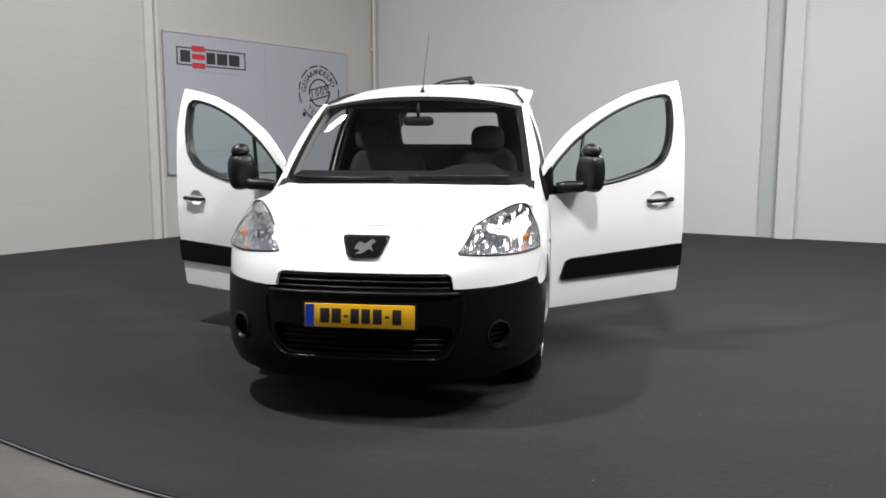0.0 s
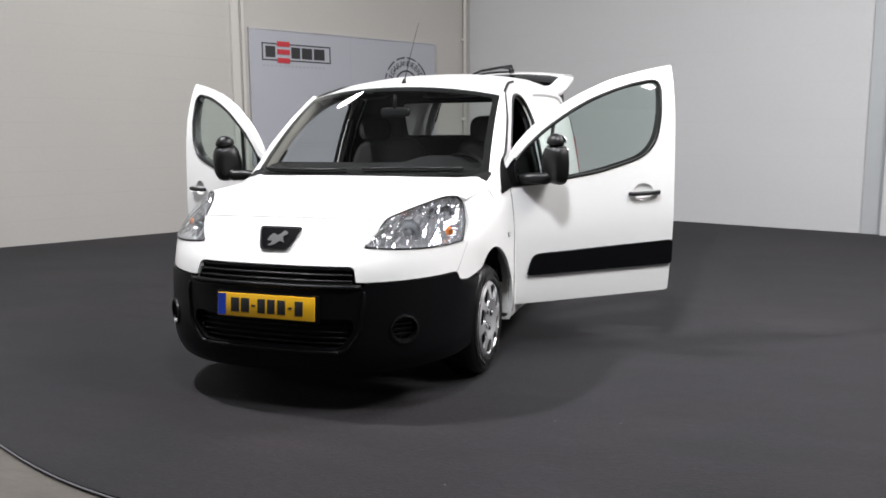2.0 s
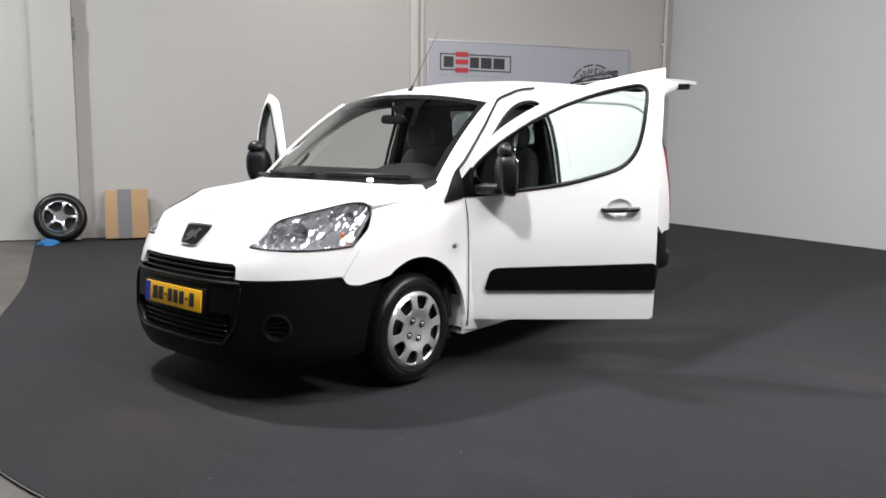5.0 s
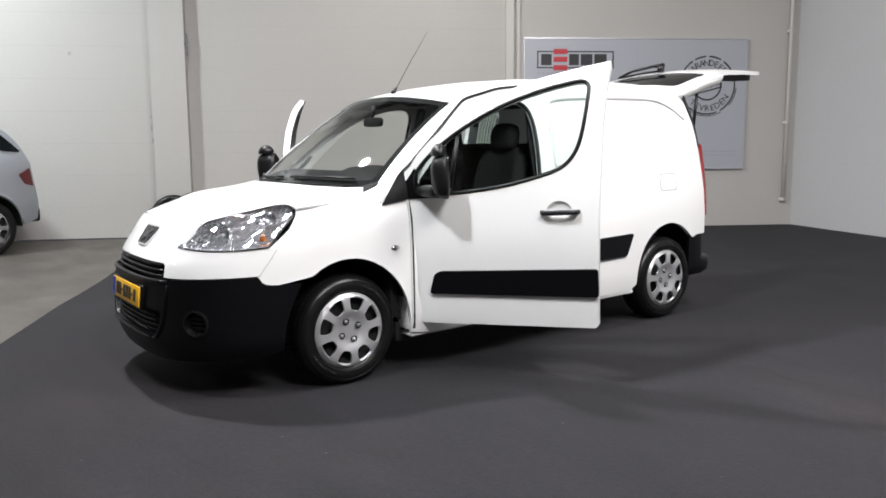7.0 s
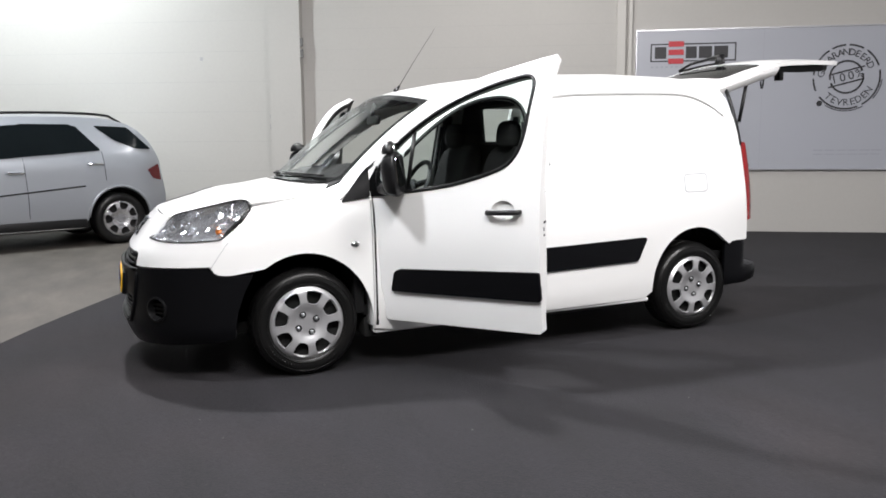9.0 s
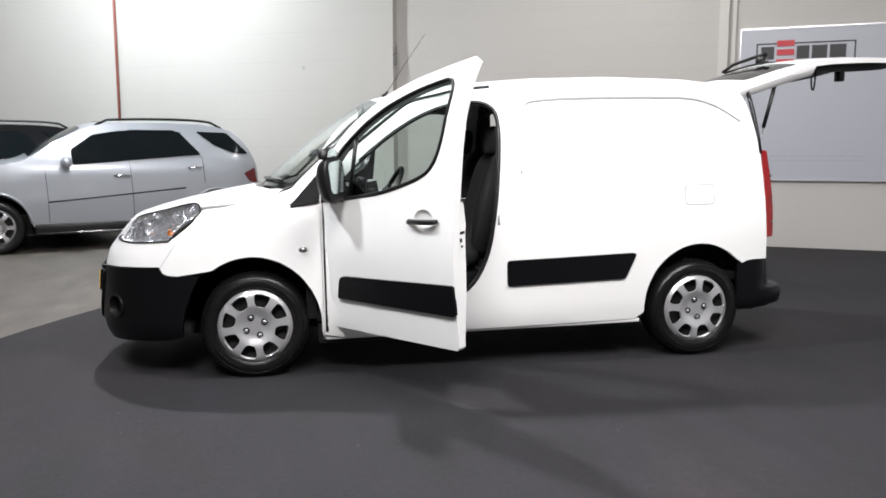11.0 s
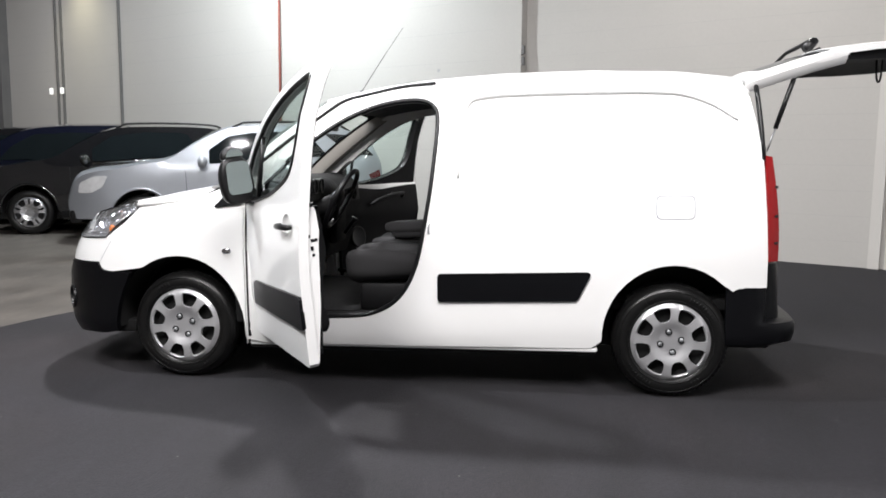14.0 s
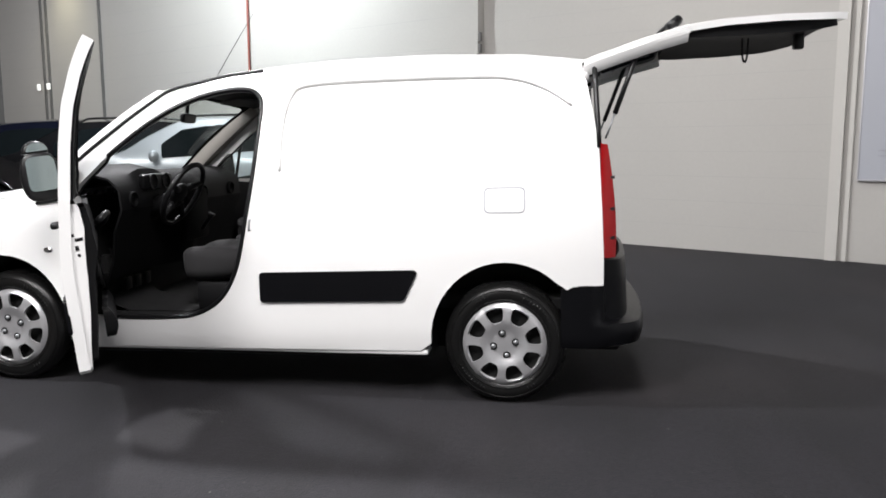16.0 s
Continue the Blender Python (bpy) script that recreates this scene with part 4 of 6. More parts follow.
# flanks and pillars
for s in SIDES:
    top = []
    for y in (3.09, 2.9, 2.6, 2.2, 1.8, 1.4, 1.2, 1.05):
        x = ROOF_X + 0.04 * (1 - min(1, (y - 0.85) / 0.5))
        top.append((y, roof_at(x, y).z))
    top += [(0.93, 1.60), (0.86, 1.552), (0.7, 1.433), (0.5, 1.275), (0.36, 1.155), (0.30, 1.10), (0.235, 1.032)]
    base = [(0.397, 1.02), (0.397, 0.28)] + [(0.5, 0.262), (1.2, 0.262), (2.30, 0.268)]
    ar = [p for p in arch(AXLE, 0.372, rz=0.392) if p.y > 0.268]
    rear = [(3.03, 0.585), (3.06, 0.60), (3.205, 0.605), (3.205, 0.75), (3.195, 1.0), (3.18, 1.28), (3.15, 1.45), (3.12, 1.6)]
    ar = [p for p in ar if not (p.x > AXLE and p.y < 0.58)]
    outline = base + [(p.x, p.y) for p in ar] + rear + top
    bm = sheet(outline, [OPENING] if s > 0 else [OPENING, SLIDE], 0.06, lambda y, z: side(y, z))
    thick(bm, 0.03, (-2, 1.5, 0.8), 1)
    flank = part("flank_panel", mirrored(bm, s), [WHITE, WHITE], van)
    bm = bmesh.new()
    box(bm, (0.66, 0.384, 0.29), (0.830, 0.404, 1.02), 0.004)
    part("hinge_pillar", mirrored(bm, s), WHITE, van)
    # black seal round the door opening
    bm = bmesh.new()
    loop = [side(p.x, p.y, -0.006 if p.x > 0.62 else -0.045) for p in OPENING]
    tube(bm, loop + [loop[0], loop[1]], 0.013, 6, False)
    part("door_seal", mirrored(bm, s), SATIN, van)
    # black bar added to draw the shaded hinge gap as a dark line
    bm = bmesh.new()
    tube(bm, [side(0.410, z, -0.010) for z in np.linspace(0.30, 1.04, 12)], 0.013, 6)
    part("hinge_gap_dark_bar", mirrored(bm, s), SATIN, van)
    # windscreen pillar between glass and flank, running out into the wing
    lower = ((0.10, 1.0), (0.17, 1.02))
    a = [Vector((0.742, y, bonnet(0.742, y) + 0.003)) for y, z in lower] + [screen(1.0, t, 0.004) for t in np.linspace(0, 1, 14)]
    b = [side(y, z, 0.003) for y, z in lower]
    for t in np.linspace(0, 1, 14):
        y, z = 0.235 + t * (0.93 - 0.235), table(0.235 + t * 0.695, 0.235, 1.04, 0.30, 1.10, 0.36, 1.155, 0.5, 1.275, 0.7, 1.433, 0.86, 1.552, 0.93, 1.60)
        b.append(side(y, z, 0.002))
    swell = [0.9, 1.0] + [1.0] * 14
    rows = [a]
    for k, h in ((0.25, 0.010), (0.5, 0.0135), (0.75, 0.010)):
        rows.append([p.lerp(q, k) + Vector((0.9, -0.9, 1.1)) * h * w for p, q, w in zip(a, b, swell)])
    bm = patch(rows + [b])
    part("windscreen_pillar", mirrored(thick(bm, 0.02, (0, 1.5, 0.6), 1), s), [WHITE, BEIGE], van)
    # black sail panel ahead of the door
    tri = rounded([(0.222, 1.022), (0.392, 1.043), (0.402, 1.215), (0.375, 1.19)], 0.012)
    bm = sheet(tri, [], 0.03, lambda y, z: side(y, z, 0.016))
    part("sail_panel", mirrored(thick(bm, 0.012, (-2, 1.5, 0.8)), s), PIANO, van)
    # black roof moulding
    bm = bmesh.new()
    pts = [Vector((side(y, z).x + 0.004, y, z - 0.003)) for y, z in smooth([(0.395, 1.195), (0.45, 1.243), (0.52, 1.30), (0.7, 1.44), (0.86, 1.56), (0.95, 1.615), (1.1, 1.652), (1.25, 1.685), (1.44, 1.705)], 4)]
    tube(bm, pts, 0.010, 6)
    part("roof_moulding", mirrored(bm, s), SATIN, van)
    # rubbing strip on the flank
    o = rounded([(1.478, 0.515), (2.225, 0.528), (2.295, 0.672), (2.28, 0.684), (1.478, 0.668)], 0.02)
    if s > 0:
        bm = sheet(o, [], 0.05, lambda y, z: side(y, z, 0.012))
        part("rubbing_strip", mirrored(thick(bm, 0.016, (-2, 1.5, 0.8)), s), BLACK, van)
    # embossed panel line
    bm = bmesh.new()
    pts = [side(y, z, (0.007 if z > 1.35 else 0.002) if s > 0 else -0.012) for y, z in smooth([(1.585, 1.18), (1.59, 1.41), (1.62, 1.562), (1.70, 1.617), (2.0, 1.634), (2.5, 1.637), (2.75, 1.624), (2.92, 1.567), (3.05, 1.48)], 5)]
    tube(bm, pts, [0.0065 + 0.010 * math.sin(math.pi * i / (len(pts) - 1)) for i in range(len(pts))], 6)
    part("panel_crease", mirrored(bm, s), WHITE, van)
    # joint between nose and wing
    bm = bmesh.new()
    tube(bm, [nose(SEAM + 0.10 * k, 0.698 + 0.135 * k, 0.0002) for k in np.linspace(0, 1, 12)], 0.0011, 5)
    part("wing_joint", mirrored(bm, s), GREYINK, van)
    # sill
    bm = bmesh.new()
    box(bm, (0.70, 0.40, 0.243), (0.832, 2.338, 0.272), 0.012)
    part("sill", mirrored(bm, s), WHITE, van)
    # rear lamp
    o = smooth([(3.188, 1.292), (3.19, 1.1), (3.202, 0.9), (3.208, 0.742)], 4) + smooth([(3.262, 0.742), (3.264, 0.9), (3.248, 1.1), (3.222, 1.285)], 4)
    bm = sheet(o, [], 0.03, lambda y, z: Vector((width(3.2) - side_inset(3.15, z) * 0.85 + 0.004 - max(0, y - 3.205) ** 1.5 * 2.2, y, z)))
    lamp = part("tail_lamp", mirrored(thick(bm, 0.05, (-2, 1.5, 0.8)), s), RED, van, "tall red tail lamp")
    for z in (1.13, 0.98, 0.84):
        bm = sheet([(3.236, z - 0.006), (3.256, z - 0.009), (3.256, z + 0.006), (3.236, z + 0.003)], [], 0.03, lambda y, z: Vector((width(3.2) - side_inset(3.15, z) * 0.85 + 0.007 - max(0, y - 3.205) ** 1.5 * 2.2, y, z)))
        part("lamp_divider", mirrored(thick(bm, 0.004, (-2, 1.5, 0.8)), s), SATIN, lamp)
# fuel flap on the left flank
flap = rounded([(2.628, 0.962), (2.828, 0.962), (2.828, 1.087), (2.628, 1.087)], 0.028)
inner = rounded([(2.633, 0.967), (2.823, 0.967), (2.823, 1.082), (2.633, 1.082)], 0.025)
bm = sheet(flap, [inner], 0.05, lambda y, z: side(y, z, 0.0012))
part("fuel_flap_gap", thick(bm, 0.002, (-2, 1.5, 0.8)), GREYINK, van)
bm = sheet(inner, [], 0.04, lambda y, z: side(y, z, 0.002))
part("fuel_flap", thick(bm, 0.003, (-2, 1.5, 0.8)), WHITE, van)

# sliding side door of the right flank, pushed back along it, with a guarded window
pane = rounded([(2.225, 1.305), (2.86, 1.305), (2.84, 1.59), (2.225, 1.59)], 0.03)
bm = sheet(rounded([(2.13, 0.46), (2.52, 0.46), (2.62, 0.72), (3.02, 0.80), (3.02, 1.55), (2.95, 1.63), (2.13, 1.64)], 0.03), [pane], 0.06, lambda y, z: side(y, z, 0.095))
slide = part("sliding_door", mirrored(thick(bm, 0.045, (-2, 2.5, 0.8)), -1), WHITE, van, "white sliding side door pushed open")
bm = sheet(pane, [], 0.08, lambda y, z: side(y, z, 0.07))
g = part("door_window", mirrored(bm, -1), SIDEGLASS, slide)
g.visible_shadow = False
for k in range(9):
    bm = bmesh.new()
    tube(bm, [side(2.245 + 0.03 * k, z, 0.035) for z in (1.305, 1.45, 1.59)], 0.003, 4)
    part("guard_wire", mirrored(bm, -1), SATIN, slide)
    bm = bmesh.new()
    tube(bm, [side(y, 1.32 + 0.032 * k, 0.038) for y in (2.22, 2.4, 2.6, 2.86)], 0.003, 4)
    part("guard_wire", mirrored(bm, -1), SATIN, slide)
bm = bmesh.new()
c = side(2.175, 1.49, 0.03)
box(bm, (c.x - 0.012, 2.155, 1.46), (c.x + 0.02, 2.195, 1.525), 0.008)
part("door_catch", mirrored(bm, -1), SATIN, slide)
o = rounded([(2.20, 0.525), (2.50, 0.53), (2.56, 0.672), (2.20, 0.668)], 0.02)
bm = sheet(o, [], 0.05, lambda y, z: side(y, z, 0.107))
part("rubbing_strip", mirrored(thick(bm, 0.012, (-2, 2.5, 0.8)), -1), BLACK, slide)

# rear bumper
REARP = [(0.812, 3.0), (0.815, 3.1), (0.80, 3.21), (0.76, 3.32), (0.68, 3.39), (0.5, 3.42), (0.25, 3.435), (0, 3.44)]
full = [(x, y) for x, y in REARP] + [(-x, y) for x, y in REARP[::-1][1:]]
ring = dense([Vector(p) for p in smooth(full, 5)], 0.04, False)
rows = []
for z, k in ((0.29, 0.05), (0.305, 0.012), (0.35, 0.0), (0.395, 0.0), (0.412, 0.012), (0.424, 0.080), (0.50, 0.086), (0.60, 0.090), (0.68, 0.094), (0.718, 0.100), (0.730, 0.125)):
    row = []
    for i, p in enumerate(ring):
        d = (ring[min(i + 1, len(ring) - 1)] - ring[max(i - 1, 0)]).normalized()
        n = Vector((d.y, -d.x)) * -1
        back = max(0.0, min(1.0, (p.y - 3.15) / 0.15))
        kk = k * (back if z > 0.41 else max(back, 0.5))
        row.append(Vector((p.x * (1 - kk * 0.5), p.y - kk * back, z if z < 0.58 or back > 0.5 else min(z, 0.605))))
    rows.append(row)
bm = patch(rows)
part("rear_bumper", thick(bm, 0.03, (0, 1.5, 0.5)), BLACK, van, "black unpainted plastic rear bumper")
# rear frame of the load bay
bm = bmesh.new()
for s in SIDES:
    tube(bm, [(s * (side(3.12, z).x - 0.085), 3.075 + 0.05 * (1.7 - z) / 1.1, z) for z in np.linspace(0.62, 1.66, 8)], 0.035, 8)
tube(bm, [(x, 3.10, roof(x, 3.1) - 0.05) for x in np.linspace(-0.6, 0.6, 9)], 0.035, 8)
part("load_bay_frame", bm, WHITE, van)
for s in SIDES:
    bm = bmesh.new()
    tube(bm, [(s * (side(3.12, z).x - 0.012), 3.158 + 0.060 * (1.7 - z) / 1.1, z) for z in np.linspace(1.27, 1.68, 6)], 0.013, 8)
    part("load_bay_seal", bm, SATIN, van)

# underside, wheel wells
for name, lo, hi in (("floor_pan", (-0.74, 0.36, 0.20), (0.74, 2.34, 0.33)), ("under_tray", (-0.66, -0.66, 0.262), (0.68, -0.36, 0.34)), ("engine_block", (-0.50, -0.60, 0.25), (0.50, 0.40, 0.70)), ("rear_axle_beam", (-0.56, 2.30, 0.22), (0.56, 3.3, 0.45))):
    bm = bmesh.new()
    box(bm, lo, hi, 0.02)
    part(name, bm, VOID, van)
for cy in (0.0, AXLE):
    for s in SIDES:
        bm = patch([[(x, cy - 0.41 * math.cos(radians(a)), 0.33 + 0.43 * math.sin(radians(a))) for x in (0.80, 0.5)] for a in range(-2, 183, 8)])
        strip(bm, [(0.5, cy - 0.4 * math.cos(radians(a)), 0.33 + 0.4 * math.sin(radians(a))) for a in range(-2, 183, 8)], [(0.5, cy, 0.33)] * 24)
        part("wheel_well", mirrored(bm, s), VOID, van)

# ---- the van: lamps, wheels, doors, tailgate ----
SILVERED = material("silvered_reflector", (0.86, 0.87, 0.89), 0.07, metal=0.9, vary=0.05, fine=90)
US, VS = np.linspace(0, 1, 40), np.linspace(0, 1, 22)


def bowl(u, v):
    """The depth of the lamp's inside below its lens."""
    return -0.050 * (16 * u * (1 - u) * v * (1 - v)) ** 0.35


facet = random.Random(7)
for s in SIDES:
    bm = patch([[lamp_face(u, v, bowl(u, v) - 0.006 + (facet.uniform(-0.007, 0.007) if 0 < u < 1 and 0 < v < 1 else 0)) for v in np.linspace(0, 1, 8)] for u in np.linspace(0, 1, 32)])
    lamp = part("headlamp", mirrored(thick(bm, 0.003, (0, 1.5, 0.6)), s), SILVERED, van, "clear headlamp with chrome reflectors", flat=True)
    bm = patch([[lamp_face(u, v, 0.003) for v in VS[::2]] for u in US[::2]])
    bmesh.ops.recalc_face_normals(bm, faces=bm.faces)
    lens = part("lamp_lens", mirrored(bm, s), CLEARLENS, lamp)
    lens.visible_shadow = False
    rim = [lamp_face(u, 0.0, 0.0) for u in US[1:]] + [lamp_face(1.0, v, 0.0) for v in VS[1:]] + [lamp_face(u, 1.0, 0.0) for u in US[::-1][1:-1]]
    bm = bmesh.new()
    tube(bm, rim + rim[:2], 0.0045, 6, False)
    part("lamp_rim", mirrored(bm, s), SATIN, lamp)
    for u, v, r in ((0.42, 0.46, 0.056), (0.76, 0.66, 0.040), (0.60, 0.74, 0.022)):
        c = lamp_face(u, v, -0.030)
        n = Vector((0.25 + 0.25 * u, -0.85, 0.22)).normalized()
        bm = bmesh.new()
        lathe(bm, [(r, 0.0), (r * 0.97, -0.004), (r * 0.8, -0.022), (r * 0.5, -0.038), (r * 0.22, -0.045)], 18)
        m = Matrix.Translation(c) @ n.to_track_quat("X", "Z").to_matrix().to_4x4()
        bm.transform(m)
        bmesh.ops.recalc_face_normals(bm, faces=bm.faces)
        part("reflector", mirrored(bm, s), SILVERED, lamp, flat=True)
        bm = bmesh.new()
        lathe(bm, [(r * 0.24, -0.040), (r * 0.24, -0.012), (r * 0.16, -0.006), (0.001, -0.004)], 12)
        bm.transform(m)
        bmesh.ops.recalc_face_normals(bm, faces=bm.faces)
        part("bulb_cap", mirrored(bm, s), STEEL, lamp)
    for v in (0.16, 0.30, 0.44, 0.58, 0.72):
        bm = bmesh.new()
        tube(bm, [lamp_face(u, v, -0.016) for u in np.linspace(0.80, 0.97, 6)], 0.004, 6)
        part("reflector_rib", mirrored(bm, s), SILVERED, lamp)
    bm = bmesh.new()
    bmesh.ops.create_uvsphere(bm, u_segments=14, v_segments=8, radius=1)
    bm.transform(Matrix.Translation(lamp_face(0.84, 0.30, -0.040)) @ Matrix.Diagonal((0.020, 0.014, 0.020, 1)))
    part("indicator", mirrored(bm, s), AMBER, lamp)


def k_wall(r, cap):
    return r - cap


def wheel_parts(parent, at, s, r=0.304, cap=0.205, w=0.195, spokes=8, cover=SILVER, nuts=4, spin=0.0, tread=0, double=False, star=False):
    """A wheel as a tyre with a pressed cover; at is the middle of its outer face."""
    m = Matrix.Translation(at) @ Matrix.Diagonal((s, 1, 1, 1))
    def done(bm):
        bm.transform(m)
        if s < 0:
            bmesh.ops.reverse_faces(bm, faces=bm.faces)
        return bm
    bm = bmesh.new()
    k = r - cap
    lathe(bm, [(cap - 0.012, -0.05), (cap - 0.006, -0.018), (cap + 0.006, -0.010), (cap + 0.25 * k, -0.002), (cap + 0.55 * k, -0.003), (cap + 0.80 * k, -0.014), (r - 0.012, -0.026), (r - 0.003, -0.040), (r, -0.06), (r, -w + 0.02), (r - 0.012, -w), (cap, -w - 0.02), (cap - 0.02, -w)], 64)
    tyre = part("wheel", done(bm), RUBBER, parent)
    if tread:
        bm = bmesh.new()
        for i in range(tread):
            a = 2 * math.pi * i / tread
            for lo, hi, lift, lag in ((-0.030, -0.066, 0.0, 0.0), (-0.072, -0.112, 0.0, 0.35), (-0.118, -w + 0.03, 0.0, 0.7)):
                k = [(-0.32, lo), (0.32, lo), (0.32 + lag * 0.3, hi), (-0.32 + lag * 0.3, hi)]
                ring = []
                for rr in (r - 0.006, r + 0.0035):
                    ring.append([bm.verts.new((x, (rr - (0.010 if x == -0.030 else 0)) * math.cos(a + 2 * math.pi * (t + lag) / tread), (rr - (0.010 if x == -0.030 else 0)) * math.sin(a + 2 * math.pi * (t + lag) / tread))) for t, x in k])
                bm.faces.new(ring[1])
                for q in range(4):
                    bm.faces.new((ring[0][q], ring[0][(q + 1) % 4], ring[1][(q + 1) % 4], ring[1][q]))
        bmesh.ops.recalc_face_normals(bm, faces=bm.faces)
        part("tread", done(bm), RUBBER, tyre)
        bm = bmesh.new()
        for rr, x in ((cap + 0.16 * k_wall(r, cap), 0.0005), (cap + 0.66 * k_wall(r, cap), -0.0045)):
            pts = [(x, rr * math.cos(2 * math.pi * j / 48), rr * math.sin(2 * math.pi * j / 48)) for j in range(49)]
            tube(bm, pts, 0.0022, 5, False)
        for a0, a1 in ((0.5, 1.25), (3.6, 4.4), (1.9, 2.2), (5.2, 5.5)):
            n = int((a1 - a0) / 0.075)
            for j in range(n):
                a = a0 + j * 0.075
                rr = cap + 0.42 * k_wall(r, cap)
                tube(bm, [(-0.0005, (rr + d) * math.cos(a), (rr + d) * math.sin(a)) for d in (-0.009, 0.009)], 0.0028, 4)
        part("sidewall_ribs", done(bm), RUBBER, tyre)
    def dish(u, v):
        d = math.hypot(u, v)
        return Vector((table(d, 0, -0.012, cap * 0.12, -0.010, cap * 0.30, -0.012, cap * 0.46, 0.004, cap * 0.58, 0.010, cap * 0.8, 0.006, cap * 0.93, 0.003, cap, -0.014), u, v))
    holes = []
    for i in range(spokes):
        a = spin + 2 * math.pi * (i + 0.5) / spokes
        wide = (1.28 if i % 2 else 0.42) if double else 1.0
        da, db = 0.80 * wide * math.pi / spokes, 0.50 * wide * math.pi / spokes
        if star:
            da, db = 1.02 * math.pi / spokes, 0.45 * math.pi / spokes
        r0, r1 = cap * (0.36 if star else 0.54), cap * 0.905
        pts = [(r0, -db), (r0 + 0.45 * (r1 - r0), -da * 0.85), (r1, -da * 0.80), (r1 * 1.015, 0), (r1, da * 0.80), (r0 + 0.45 * (r1 - r0), da * 0.85), (r0, db)]
        holes.append(rounded([(d * math.cos(a + t), d * math.sin(a + t)) for d, t in pts], 0.014, 3))
    circle = [(cap * math.cos(2 * math.pi * i / 56), cap * math.sin(2 * math.pi * i / 56)) for i in range(56)]
    bm = sheet(circle, holes, 0.02, dish)
    part("wheel_cover", done(thick(bm, 0.012, (-1, 0, 0))), cover, tyre)
    bm = bmesh.new()
    lathe(bm, [(cap - 0.008, -0.02), (cap - 0.02, -0.045), (cap * 0.5, -0.05), (0.002, -0.05)], 32)
    part("rim", done(bm), VOID, tyre)
    for i in range(nuts):
        a = spin + 0.30 + 2 * math.pi * i / nuts
        bm = bmesh.new()
        lathe(bm, [(0.012, -0.016), (0.012, -0.004), (0.009, 0.001), (0.001, 0.002)], 10)
        bm.transform(Matrix.Translation((0.0, cap * 0.27 * math.cos(a), cap * 0.27 * math.sin(a))))
        part("wheel_nut", done(bm), STEEL, tyre)
        # black ring on the cover stands in for the shade in the nut's recess
        bm = bmesh.new()
        lathe(bm, [(0.019, -0.004), (0.019, -0.0075), (0.011, -0.0078)], 14)
        bm.transform(Matrix.Translation((0.0, cap * 0.27 * math.cos(a), cap * 0.27 * math.sin(a))))
        part("nut_shade_ring", done(bm), VOID, tyre)
    return tyre


for s in SIDES:
    wheel_parts(van, (s * 0.828, 0.008, 0.345), s, cap=0.210, spin=0.13, tread=66)
    wheel_parts(van, (s * 0.818, AXLE - 0.006, 0.306), s, cap=0.210, spin=-0.1, tread=66)

# front doors, swung open about their hinges
SWING, TIP, RISE = 57.0, 7.35, 1.35
HINGE_SHUT, HINGE_OPEN = Vector((0.865, 0.41, 0.5)), Vector((0.829, 0.4365, 0.497))


def door_pose(swing, tip, rise, hinge):
    return Matrix.Translation(hinge) @ pose(0, 0, 0, 0, 0, -swing) @ pose(0, 0, 0, 0, tip, 0) @ pose(0, 0, 0, rise, 0, 0) @ Matrix.Translation(-HINGE_SHUT)


DOOR_POSE = {1: door_pose(SWING, TIP, RISE, HINGE_OPEN), -1: door_pose(62.8, 7.0, -0.3, Vector((0.815, 0.430, 0.5)))}


def shrink(poly, d):
    c = Vector((sum(p[0] for p in poly) / len(poly), sum(p[1] for p in poly) / len(poly)))
    out = []
    for p in poly:
        v = Vector((p[0], p[1])) - c
        out.append(c + v * max(0.1, 1 - d / max(v.length, 0.01)))
    return out


RECESS = [(1.272 + 0.068 * math.cos(k * math.pi / 12), 0.972 + 0.052 * math.sin(k * math.pi / 12)) for k in range(24)]


def shell(z):
    """How far the inner panel of a door stands behind its skin."""
    return table(z, 0.33, 0.0, 0.45, 0.012, 0.60, 0.034, 0.75, 0.046, 0.95, 0.046, 1.04, 0.026, 1.075, 0.002)


LOW = [(p[0], min(p[1], 1.075)) for p in DOOR]
LOW = [p for i, p in enumerate(LOW) if i == 0 or (Vector(p) - Vector(LOW[i - 1])).length > 1e-4]
def skin(y, z, out=0.0):
    """A place on a shut front door, which is a little flatter than the flank behind it."""
    return side(y, z, out + table(z, 0.33, 0.018, 0.50, 0.006, 0.67, 0.0, 0.97, -0.016, 1.3, -0.008, 1.7, 0.008))


